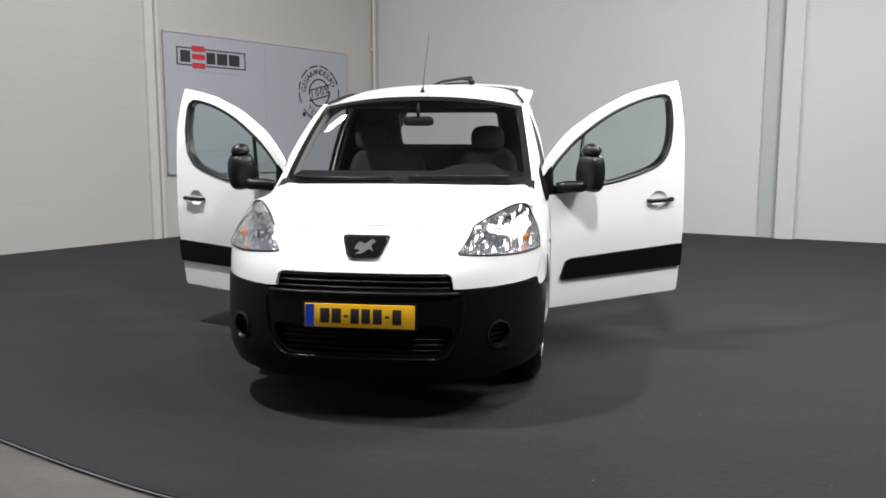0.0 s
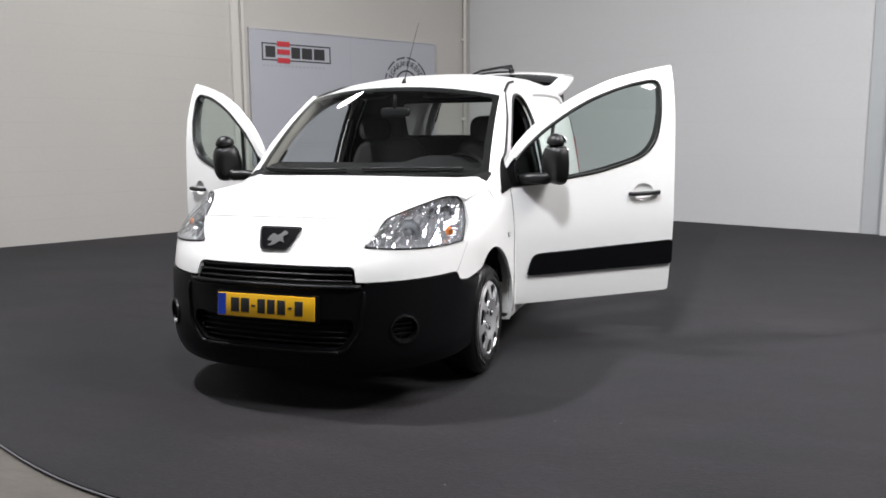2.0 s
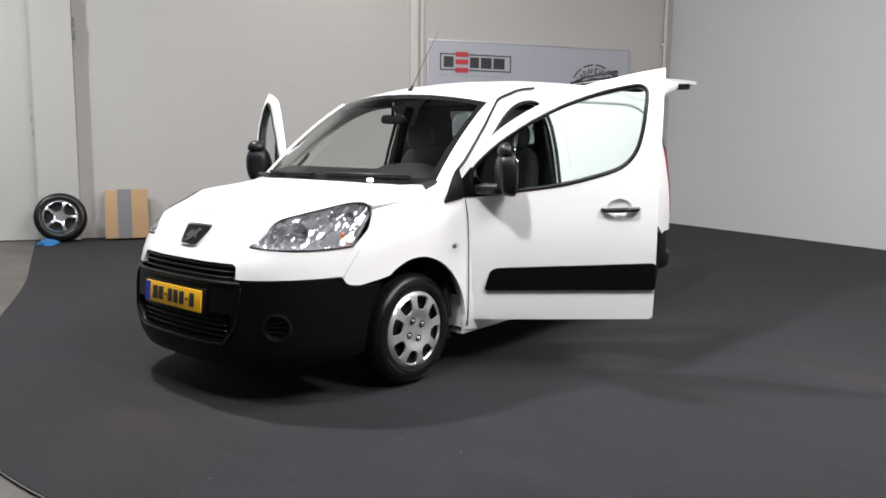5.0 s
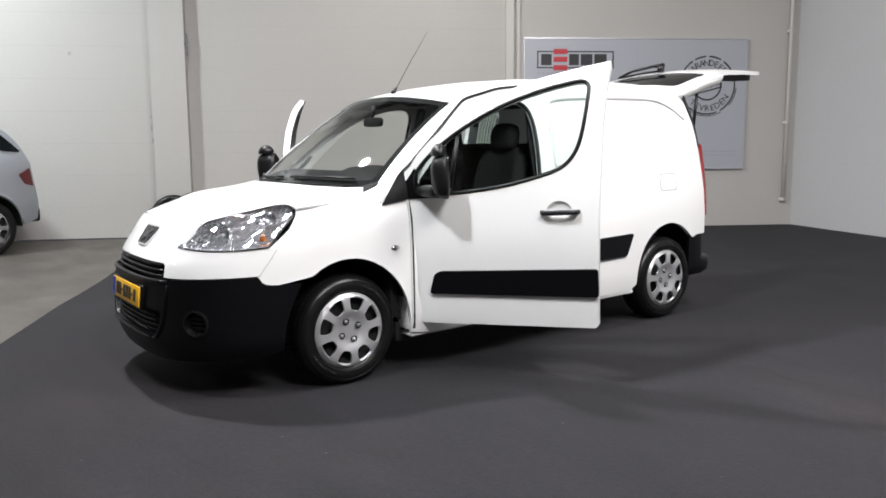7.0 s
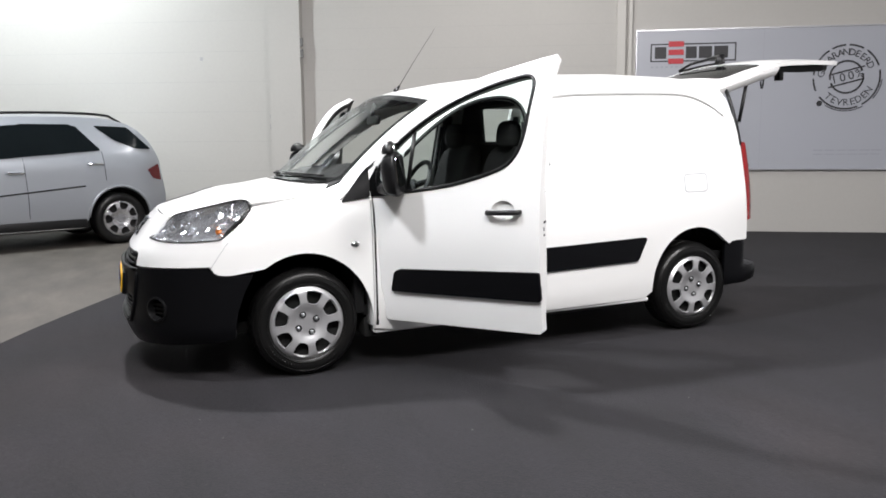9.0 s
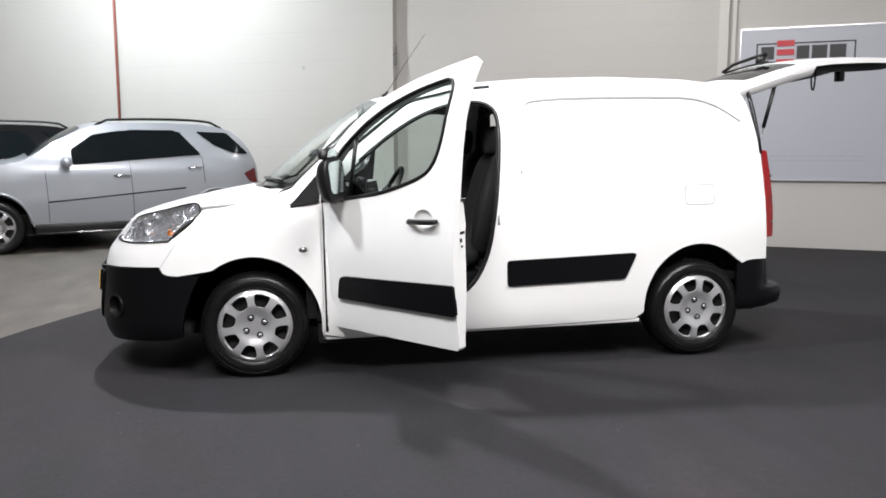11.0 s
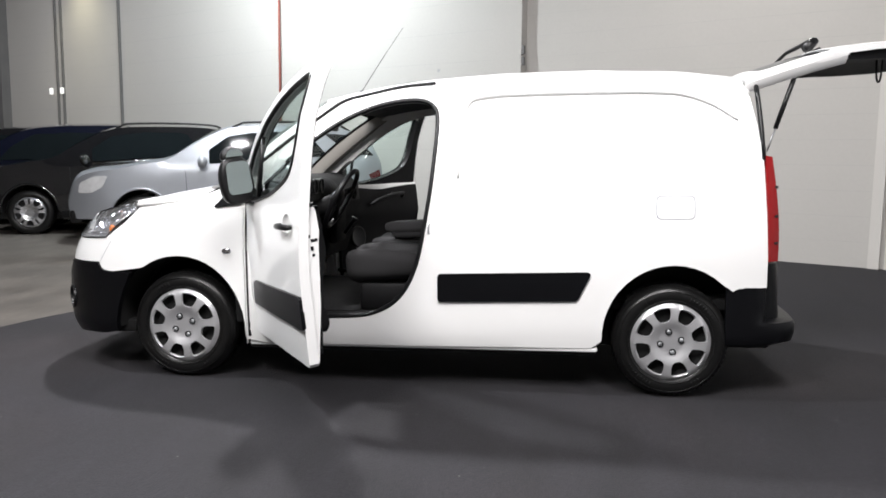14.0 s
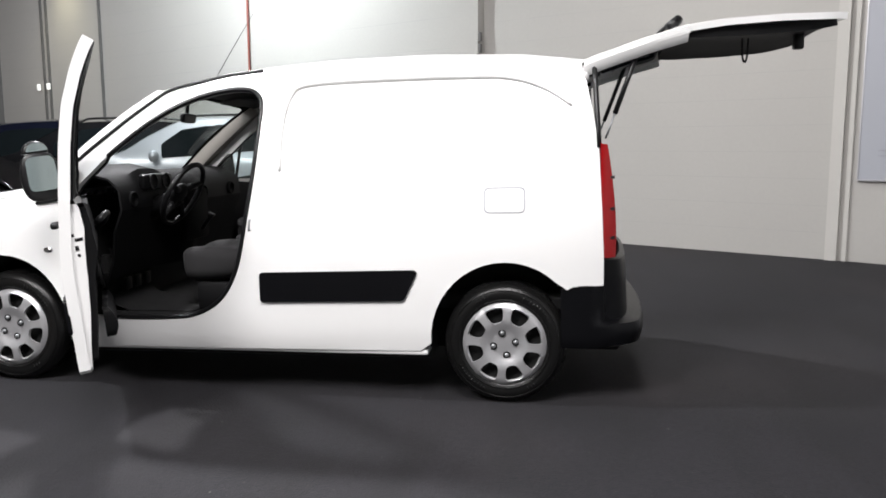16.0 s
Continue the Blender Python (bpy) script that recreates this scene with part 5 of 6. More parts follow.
for s in SIDES:
    def hang(bm):
        bm.transform(DOOR_POSE[s])
        return mirrored(bm, s)

    bm = sheet(DOOR, [PANE, RECESS], 0.05, lambda y, z: skin(y, z))
    door = part("door", hang(thick(bm, 0.045, (-2, 1.0, 0.8))), WHITE, van, "white front door standing wide open")
    bm = slab(shrink(LOW, 0.010), [], 0.06, lambda y, z: skin(y, min(z, 1.072), -0.044), lambda y, z: skin(y, min(z, 1.072), -0.050 - shell(z)))
    part("door_inner_panel", hang(bm), WHITE, door)
    bm = slab(shrink(LOW, 0.055), [], 0.05, lambda y, z: skin(y, z, -0.051 - shell(z)), lambda y, z: skin(y, z, -0.076 - shell(z) - 0.022 * math.exp(-((z - 0.84) / 0.07) ** 2)))
    part("door_trim", hang(bm), TRIM, door, "charcoal moulded door trim")
    bm = slab(rounded([(0.58, 0.41), (1.25, 0.43), (1.25, 0.57), (0.58, 0.56)], 0.04), [], 0.05, lambda y, z: skin(y, z, -0.125), lambda y, z: skin(y, z, -0.150 - 0.03 * math.sin((z - 0.41) * 20)))
    part("door_pocket", hang(bm), TRIM, door)
    bm = bmesh.new()
    lathe(bm, [(0.085, 0.0), (0.085, -0.012), (0.075, -0.016), (0.060, -0.010), (0.002, -0.010)], 26)
    bm.transform(Matrix.Translation(skin(0.62, 0.66, -0.128)))
    part("speaker_grille", hang(bm), SATIN, door)
    bm = bmesh.new()
    tube(bm, [skin(y, z, -0.145 - k) for y, z, k in ((0.78, 0.90, 0), (0.82, 0.93, 0.035), (1.0, 0.97, 0.045), (1.15, 0.975, 0.035), (1.18, 0.95, 0.0))], 0.016, 8)
    part("pull_handle", hang(bm), SATIN, door)
    # dark trim round the inside of the window
    upper = [(p[0], p[1]) for p in shrink(DOOR, 0.03) if p[1] > 1.0]
    bm = sheet(upper, [shrink(PANE, -0.004)], 0.06, lambda y, z: skin(y, z, -0.0465))
    part("window_trim", hang(thick(bm, 0.010, (-2, 1.0, 0.8))), TRIM, door)
    # window
    bm = sheet(PANE, [], 0.08, lambda y, z: skin(y, z, -0.02))
    g = part("door_window", hang(bm), SIDEGLASS, door, "green-tinted side window")
    g.visible_shadow = False
    loop = [skin(p.x, p.y, -0.004) for p in PANE]
    bm = bmesh.new()
    tube(bm, loop + loop[:2], 0.012, 6, False)
    part("window_seal", hang(bm), SATIN, door)
    rim = shrink(PANE, 0.004)
    bm = patch([[skin(p.x, p.y, k) for p in rim + rim[:1]] for k in (-0.006, -0.030, -0.060)])
    part("window_channel", hang(thick(bm, 0.003)), SATIN, door)
    bm = bmesh.new()
    tube(bm, [skin(0.655, 1.075, -0.014), skin(0.707, 1.388, -0.014)], 0.012, 6)
    part("quarter_bar", hang(bm), SATIN, door)
    # sail corner that carries the mirror
    corner = rounded([(0.376, 1.044), (0.62, 1.050), (0.58, 1.085), (0.485, 1.085), (0.462, 1.105), (0.464, 1.175), (0.452, 1.215), (0.388, 1.135)], 0.005)
    bm = sheet(corner, [], 0.03, lambda y, z: skin(y, z, 0.006))
    part("mirror_base", hang(thick(bm, 0.02, (-2, 1.0, 0.8))), PIANO, door)
    bm = bmesh.new()
    tube(bm, [skin(0.485, 1.085, 0.0), skin(0.53, 1.095, 0.035), (0.905, 0.60, 1.10), (0.912, 0.64, 1.12)], [0.028, 0.034, 0.036, 0.04], 10)
    part("mirror_arm", hang(bm), SATIN, door)
    MC = Vector((0.915, 0.64, 1.185))
    TURN = Matrix.Translation(MC) @ pose(0, 0, 0, 0, 0, 20) @ Matrix.Translation(-MC)

    def face(bm):
        bm.transform(TURN)
        return hang(bm)

    bm = bmesh.new()
    bmesh.ops.create_cube(bm, size=2)
    bmesh.ops.subdivide_edges(bm, edges=bm.edges, cuts=7, use_grid_fill=True)
    for v in bm.verts:
        d = v.co.copy()
        q = (abs(d.x) ** 3.2 + abs(d.y) ** 3.2 + abs(d.z) ** 3.2) ** (1 / 3.2)
        d /= q
        taper = 1 - 0.12 * max(0.0, d.z)
        v.co = MC + Vector((d.x * 0.094 * taper * (1 - 0.12 * max(0, -d.y)), 0.035 + (d.y * 0.075 if d.y < 0 else d.y * 0.025), d.z * 0.122 * (1 - 0.10 * max(0, -d.y))))
    part("mirror_housing", face(bm), SATIN, door, "black plastic door mirror housing")
    for nm, cx, cz_, hx, hz in (("mirror_glass", 0.0, 0.014, 0.072, 0.084),):
        o = rounded([(-hx, -hz), (hx, -hz), (hx * 0.92, hz), (-hx * 0.92, hz)], 0.035, 5)
        bm = sheet(o, [], 0.03, lambda u, v: Vector((MC.x + cx + u, MC.y + 0.0615, MC.z + cz_ + v)))
        part(nm, face(thick(bm, 0.004, (0.9, 0, 1.1))), MIRROR, door)
    # small round auxiliary mirror on top
    bm = bmesh.new()
    bmesh.ops.create_uvsphere(bm, u_segments=18, v_segments=10, radius=1)
    for v in bm.verts:
        v.co = Vector((MC.x + v.co.x * 0.062, MC.y + 0.02 + v.co.y * (0.03 if v.co.y > 0 else 0.05), MC.z + 0.122 + max(v.co.z, -0.12) * 0.055))
    part("blind_spot_mirror", face(bm), SATIN, door, "small black auxiliary mirror")
    o = [(0.050 * math.cos(k * math.pi / 14), 0.042 * math.sin(k * math.pi / 14)) for k in range(15)]
    bm = sheet(o, [], 0.03, lambda u, v: Vector((MC.x + u, MC.y + 0.054, MC.z + 0.124 + v)))
    part("blind_spot_glass", face(thick(bm, 0.003, (0.9, 0, 1.1))), MIRROR, door)
    bm = bmesh.new()
    tube(bm, [(MC.x, MC.y + 0.02, MC.z + 0.10), (MC.x, MC.y + 0.02, MC.z + 0.125)], 0.018, 8)
    part("blind_spot_stem", face(bm), SATIN, door)
    # handle across its round recess
    bm = bmesh.new()
    tube(bm, [skin(1.180, 0.966, 0.002), skin(1.190, 0.966, 0.026), skin(1.275, 0.968, 0.029), skin(1.365, 0.969, 0.026), skin(1.375, 0.969, 0.004)], [0.012, 0.014, 0.015, 0.014, 0.012], 8)
    part("door_handle", hang(bm), SATIN, door, "black door handle")
    bm = sheet(RECESS, [], 0.012, lambda y, z: skin(y, z, -0.018 * max(0.0, 1 - ((y - 1.272) / 0.068) ** 2 - ((z - 0.972) / 0.052) ** 2) ** 0.5))
    part("handle_recess", hang(thick(bm, 0.003, (-2, 1, 0.8))), WHITE, door)
    # strip along the foot
    o = rounded([(0.515, 0.508), (1.472, 0.515), (1.472, 0.668), (0.585, 0.640), (0.55, 0.622)], 0.02)
    bm = sheet(o, [], 0.05, lambda y, z: skin(y, z, 0.014))
    part("door_strip", hang(thick(bm, 0.018, (-2, 1, 0.8))), BLACK, door)
    # lock plates on the rear edge
    for y, z, w, h, d in ((1.469, 0.958, 0.011, 0.011, -0.016), (1.468, 0.905, 0.016, 0.007, -0.075), (1.468, 0.925, 0.007, 0.007, -0.050), (1.468, 0.870, 0.007, 0.010, -0.066), (1.467, 0.840, 0.006, 0.006, -0.072)):
        bm = bmesh.new()
        c = skin(y, z, d)
        box(bm, (c.x - w, c.y - 0.012, z - h), (c.x + w, c.y + 0.003, z + h), 0.002)
        part("lock_plate", hang(bm), SATIN, door)

# aerial and wipers
bm = bmesh.new()
tube(bm, [(0, 0.86, 1.678), (0, 0.875, 1.70), (0, 0.89, 1.715)], [0.018, 0.012, 0.007], 8)
aerial = part("aerial_base", bm, SATIN, van)
bm = bmesh.new()
tube(bm, [(0, 0.885, 1.71), (0, 1.02, 1.91), (0, 1.155, 2.10)], [0.0025, 0.002, 0.0013], 6)
part("aerial_rod", bm, SATIN, aerial)
for x0, x1 in ((-0.66, -0.05), (0.05, 0.62)):
    bm = bmesh.new()
    tube(bm, [screen(a, 0.035 + 0.012 * math.sin(3 * a), 0.014) for a in np.linspace(x0 / 0.75, x1 / 0.75, 8)], 0.008, 6)
    part("wiper_blade", bm, SATIN, van)

# tailgate, lifted
def gate_height(s):
    return table(s, 0.0, 0.0, 0.12, 0.045, 0.3, 0.105, 0.5, 0.158, 0.7, 0.182, 0.95, 0.192, 1.2, 0.190, 1.34, 0.180)


def gate(x, s, down=0.0):
    return Vector((x, 3.105 + s, 1.742 + gate_height(s) - 0.05 * (abs(x) / 0.6) ** 2 - down))


go = [(0.60, 0.0), (0.635, 0.1), (0.655, 0.35), (0.655, 0.495), (0.555, 0.51), (0.555, 0.9), (0.54, 1.15), (0.50, 1.25), (0.3, 1.285), (0.0, 1.295)]
full = go + [(-x, y) for x, y in go[::-1][1:-1]] + [(-0.60, 0.0)]
gw = rounded([(-0.50, 0.10), (0.50, 0.10), (0.53, 0.47), (-0.53, 0.47)], 0.06)
bm = sheet(full, [gw], 0.06, lambda x, y: gate(x, y))
tailgate = part("tailgate", thick(bm, 0.032, (0, 3.6, 0)), WHITE, van, "white tailgate lifted fully open")
for s in SIDES:
    line = [(0.60, 0.0), (0.62, 0.05), (0.635, 0.1), (0.648, 0.2), (0.655, 0.35), (0.655, 0.495)]
    bm = patch([[gate(x - 0.002, y, 0.02) for x, y in line], [gate(x - 0.012, y, 0.05) for x, y in line], [gate(x - 0.035, y, 0.078) for x, y in line]])
    part("gate_flange", mirrored(thick(bm, 0.008, (0, 3.3, 1.8)), s), WHITE, tailgate)
bm = sheet(gw, [], 0.08, lambda x, y: gate(x, y, 0.006))
part("rear_window", thick(bm, 0.005, (0, 3.6, 0)), TINTED, tailgate)
ti = rounded([(-0.53, 0.47), (0.53, 0.47), (0.50, 1.10), (0.42, 1.24), (-0.42, 1.24), (-0.50, 1.10)], 0.05)
bm = sheet(ti, [], 0.06, lambda x, y: gate(x, y, 0.036 + 0.055 * math.sin(math.pi * min(1, max(0, (y - 0.44) / 0.85))) ** 0.5))
part("gate_trim", thick(bm, 0.05, (0, 3.6, 5)), TRIM, tailgate)
bm = sheet(rounded([(-0.585, 0.06), (0.585, 0.06), (0.60, 0.46), (-0.60, 0.46)], 0.05), [rounded([(-0.49, 0.11), (0.49, 0.11), (0.52, 0.45), (-0.52, 0.45)], 0.05)], 0.06, lambda x, y: gate(x, y, 0.034))
part("gate_frame", thick(bm, 0.02, (0, 3.6, 5)), BLACK, tailgate)
for x in (-0.30, 0.30):
    bm = bmesh.new()
    box(bm, (x - 0.05, 3.12, 1.690), (x + 0.05, 3.22, 1.735), 0.008)
    part("gate_hinge", bm, SATIN, tailgate)
bm = bmesh.new()
tube(bm, [gate(0.05, 0.47, -0.02), gate(0.03, 0.52, -0.055), gate(-0.05, 0.50, -0.06), gate(-0.25, 0.45, -0.05), gate(-0.36, 0.42, -0.02)], [0.03, 0.028, 0.014, 0.012, 0.01], 8)
part("rear_wiper", bm, SATIN, tailgate)
bm = bmesh.new()
tube(bm, [gate(0.02, 0.56, -0.012), gate(-0.2, 0.54, -0.012), gate(-0.42, 0.47, -0.012)], 0.009, 6)
part("rear_wiper_blade", bm, SATIN, tailgate)
bm = bmesh.new()
loop = [gate(0.12, 0.86, 0.09) + Vector((0, 0, -0.13 * math.sin(t) ** 0.7 if math.sin(t) > 0 else 0)) + Vector((0, 0.016 * math.cos(t), 0)) for t in np.linspace(0.01, math.pi - 0.01, 12)]
tube(bm, loop, 0.006, 6)
part("pull_strap", bm, SATIN, tailgate)
bm = bmesh.new()
box(bm, (-0.03, 4.24, 1.78), (0.03, 4.29, 1.87), 0.008)
part("gate_latch", bm, SATIN, tailgate)
for s in SIDES:
    bm = bmesh.new()
    a, b = Vector((0.655, 3.215, 1.315)), Vector((0.575, 3.385, 1.775))
    tube(bm, [a, a.lerp(b, 0.27)], 0.005, 8)
    strut = part("gas_strut", mirrored(bm, s), STEEL, van)
    bm = bmesh.new()
    tube(bm, [a.lerp(b, 0.26), b], 0.0125, 10)
    part("strut_cylinder", mirrored(bm, s), SATIN, strut)

# ---- the van: inside ----
bm = bmesh.new()
box(bm, (-0.76, 0.35, 0.34), (0.76, 1.66, 0.40), 0.01)
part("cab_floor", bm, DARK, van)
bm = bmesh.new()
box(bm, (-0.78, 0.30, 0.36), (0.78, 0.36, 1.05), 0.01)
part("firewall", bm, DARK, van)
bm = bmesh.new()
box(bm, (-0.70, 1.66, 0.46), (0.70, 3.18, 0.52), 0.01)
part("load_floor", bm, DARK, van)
# dashboard as one moulded sweep
prof = [(0.10, 1.085), (0.20, 1.13), (0.34, 1.172), (0.48, 1.178), (0.60, 1.15), (0.66, 1.09), (0.67, 0.98), (0.62, 0.86), (0.60, 0.70), (0.56, 0.60), (0.38, 0.58)]
rows = []
for x in np.linspace(-0.77, 0.77, 25):
    hump = 0.045 * math.exp(-((x - 0.38) / 0.17) ** 4)
    mid = 0.05 * math.exp(-(x / 0.16) ** 4)
    rows.append([Vector((x, y + (mid if y > 0.55 else 0) + 0.15 * max(0, abs(x) - 0.55) * (1 if y < 0.3 else 0.4), z + (hump if 0.3 < y < 0.65 and z > 1.1 else 0))) for y, z in prof])
bm = patch(rows)
thick(bm, 0.012, (0, 0.3, 0.8))
dash = part("dashboard", bm, [TRIM, SHADE], van, "charcoal moulded dashboard, coloured darker below for shade")
# faces below the dash top take a darker colour in place of shade
for f in dash.data.polygons:
    f.material_index = int(f.center.z < 1.02)
bm = bmesh.new()
box(bm, (0.22, 0.645, 1.075), (0.54, 0.69, 1.165), 0.02)
part("instrument_cluster", bm, SATIN, dash)
for x in (0.31, 0.45):
    bm = bmesh.new()
    lathe(bm, [(0.045, 0), (0.045, 0.008), (0.04, 0.008), (0.038, 0.0), (0.002, 0.0)], 20)
    bm.transform(pose(x, 0.69, 1.12, 0, 0, 90))
    part("dial", bm, SATIN, dash)
bm = bmesh.new()
box(bm, (-0.14, 0.68, 0.74), (0.14, 0.735, 1.06), 0.02)
part("centre_console", bm, SHADE, dash)
for x in (-0.62, -0.1, 0.1, 0.64):
    bm = bmesh.new()
    lathe(bm, [(0.045, -0.01), (0.045, 0.012), (0.036, 0.014), (0.034, 0.0), (0.002, 0.0)], 18)
    bm.transform(pose(x, 0.672 + (0.05 if abs(x) < 0.2 else 0), 1.03, 0, 0, 90))
    part("air_vent", bm, SHADE, dash)
bm = bmesh.new()
tube(bm, [(0.02, 0.76, 0.80), (0.02, 0.82, 0.88), (0.02, 0.83, 0.90)], [0.012, 0.012, 0.026], 8)
part("gear_lever", bm, SATIN, dash)
# steering wheel
WM = Matrix.Translation((0.38, 0.835, 1.045)) @ pose(0, 0, 0, 62, 0, 0)
bm = bmesh.new()
R = 0.188
pts = [(R * math.cos(2 * math.pi * k / 40), R * math.sin(2 * math.pi * k / 40), 0) for k in range(41)]
tube(bm, pts, 0.0155, 8, False)
bm.transform(WM)
sw = part("steering_wheel", bm, SATIN, van, "black four-spoke steering wheel")
bm = bmesh.new()
bmesh.ops.create_uvsphere(bm, u_segments=20, v_segments=10, radius=1)
bm.transform(WM @ Matrix.Translation((0, -0.01, 0.025)) @ Matrix.Diagonal((0.085, 0.065, 0.03, 1)))
part("wheel_hub", bm, TRIM, sw)
bm = bmesh.new()
lathe(bm, [(0.022, 0.0), (0.020, 0.004), (0.002, 0.005)], 16, "Z")
bm.transform(WM @ Matrix.Translation((0, -0.005, 0.055)))
part("hub_emblem", bm, STEEL, sw)
for a in (20, 160, 235, 305):
    bm = bmesh.new()
    c, s_ = math.cos(radians(a)), math.sin(radians(a))
    tube(bm, [(0.05 * c, 0.05 * s_, 0.02), (R * c, R * s_, 0.0)], [0.022, 0.014], 8)
    bm.transform(WM)
    part("spoke", bm, TRIM, sw)
bm = bmesh.new()
tube(bm, [(0.38, 0.80, 1.03), (0.38, 0.62, 0.95)], [0.05, 0.06], 12)
part("steering_column", bm, TRIM, sw)


def cushion(w, d, h, power=3.6, n=7):
    """A stuffed block, w by d by h, standing on its middle."""
    bm = bmesh.new()
    bmesh.ops.create_cube(bm, size=2)
    bmesh.ops.subdivide_edges(bm, edges=bm.edges, cuts=n, use_grid_fill=True)
    for v in bm.verts:
        q = sum(abs(c) ** power for c in v.co) ** (1 / power)
        v.co = Vector((v.co.x / q * w / 2, v.co.y / q * d / 2, v.co.z / q * h / 2))
    return bm


def seat(x, w, heads, label):
    bm = cushion(w, 0.52, 0.20)
    for v in bm.verts:
        v.co.z += 0.02 * math.cos(v.co.x / w * 2 * math.pi) * -1 + 0.03 * (-v.co.y / 0.26) * (1 if v.co.z > 0 else 0)
    bm.transform(pose(x, 1.14, 0.655, 4, 0, 0))
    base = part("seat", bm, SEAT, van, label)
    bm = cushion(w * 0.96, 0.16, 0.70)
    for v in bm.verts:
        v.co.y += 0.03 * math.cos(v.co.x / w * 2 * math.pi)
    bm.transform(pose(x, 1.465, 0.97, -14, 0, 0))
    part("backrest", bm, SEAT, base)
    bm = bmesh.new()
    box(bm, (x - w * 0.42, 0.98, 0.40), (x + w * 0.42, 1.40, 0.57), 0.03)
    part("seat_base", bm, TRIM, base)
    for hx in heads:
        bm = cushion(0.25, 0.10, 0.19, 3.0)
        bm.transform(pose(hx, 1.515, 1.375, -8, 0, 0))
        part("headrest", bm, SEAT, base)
        for dx in (-0.05, 0.05):
            bm = bmesh.new()
            tube(bm, [(hx + dx, 1.525, 1.33), (hx + dx, 1.51, 1.22)], 0.006, 6)
            part("headrest_post", bm, CHROME, base)


seat(0.385, 0.48, (0.385,), "dark grey cloth driver's seat")
seat(-0.37, 0.62, (-0.50,), "dark grey cloth double passenger seat")
# folding armrests between the seats
for x, z in ((0.13, 0.86), (-0.10, 0.80)):
    bm = cushion(0.075, 0.34, 0.075, 4.0, 4)
    bm.transform(pose(x, 1.22, z, 3, 0, 0))
    part("armrest", bm, SEAT, van)
# pedals, floor mat and handbrake
for x in (0.26, 0.37, 0.47):
    bm = bmesh.new()
    box(bm, (x - 0.03, 0.50, 0.50), (x + 0.03, 0.515, 0.57), 0.005)
    tube(bm, [(x, 0.50, 0.54), (x, 0.44, 0.66), (x, 0.40, 0.74)], 0.008, 6)
    part("pedal", bm, SATIN, van)
bm = sheet(rounded([(0.16, 0.46), (0.62, 0.46), (0.62, 0.98), (0.16, 0.98)], 0.05), [], 0.1, lambda u, v: Vector((u, v, 0.408 + 0.08 * max(0.0, (0.60 - v) / 0.14) ** 2)))
part("floor_mat", thick(bm, 0.006, (0.4, 0.8, 0)), DARK, van, "dark floor mat")
bm = bmesh.new()
tube(bm, [(0.06, 1.02, 0.56), (0.06, 0.90, 0.64), (0.06, 0.82, 0.67)], [0.02, 0.014, 0.017], 8)
part("handbrake", bm, SATIN, van)
for s in SIDES:
    bm = bmesh.new()
    tube(bm, [side(1.445, 0.885, -0.012), side(1.430, 0.885, 0.004), side(1.430, 0.935, 0.004), side(1.445, 0.935, -0.012)], 0.005, 6)
    part("door_striker", mirrored(bm, s), STEEL, van)
# bulkhead with its window
bk = [(-0.86, 0.40), (0.86, 0.40), (0.84, 0.9), (0.80, 1.1), (0.72, 1.4), (0.63, 1.60), (0.55, 1.68), (0.2, 1.735), (-0.2, 1.735), (-0.55, 1.68), (-0.63, 1.60), (-0.72, 1.4), (-0.80, 1.1), (-0.84, 0.9)]
hole = rounded([(-0.295, 1.318), (0.485, 1.318), (0.45, 1.58), (-0.335, 1.58)], 0.04)
bm = sheet(bk, [hole], 0.12, lambda x, z: Vector((x, 1.655, z)))
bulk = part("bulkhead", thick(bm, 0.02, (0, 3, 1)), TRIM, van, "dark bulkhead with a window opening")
bm = bmesh.new()
loop = [(p[0], 1.65, p[1]) for p in hole]
tube(bm, loop + loop[:2], 0.012, 6, False)
part("bulkhead_seal", bm, SATIN, bulk)
# interior mirror and sun visors
bm = cushion(0.20, 0.035, 0.062, 4.5, 4)
bm.transform(pose(0.0, 0.70, 1.49, -8, 0, 4))
irm = part("interior_mirror", bm, SATIN, van)
bm = bmesh.new()
tube(bm, [(0, 0.695, 1.51), (0, 0.70, 1.57), (0, 0.71, 1.60)], 0.012, 6)
part("mirror_stem", bm, SATIN, irm)
for x in (-0.33, 0.33):
    bm = cushion(0.40, 0.14, 0.018, 5, 4)
    bm.transform(pose(x, 0.90, 1.60, 14, 0, 0))
    part("sun_visor", bm, LINER, van)
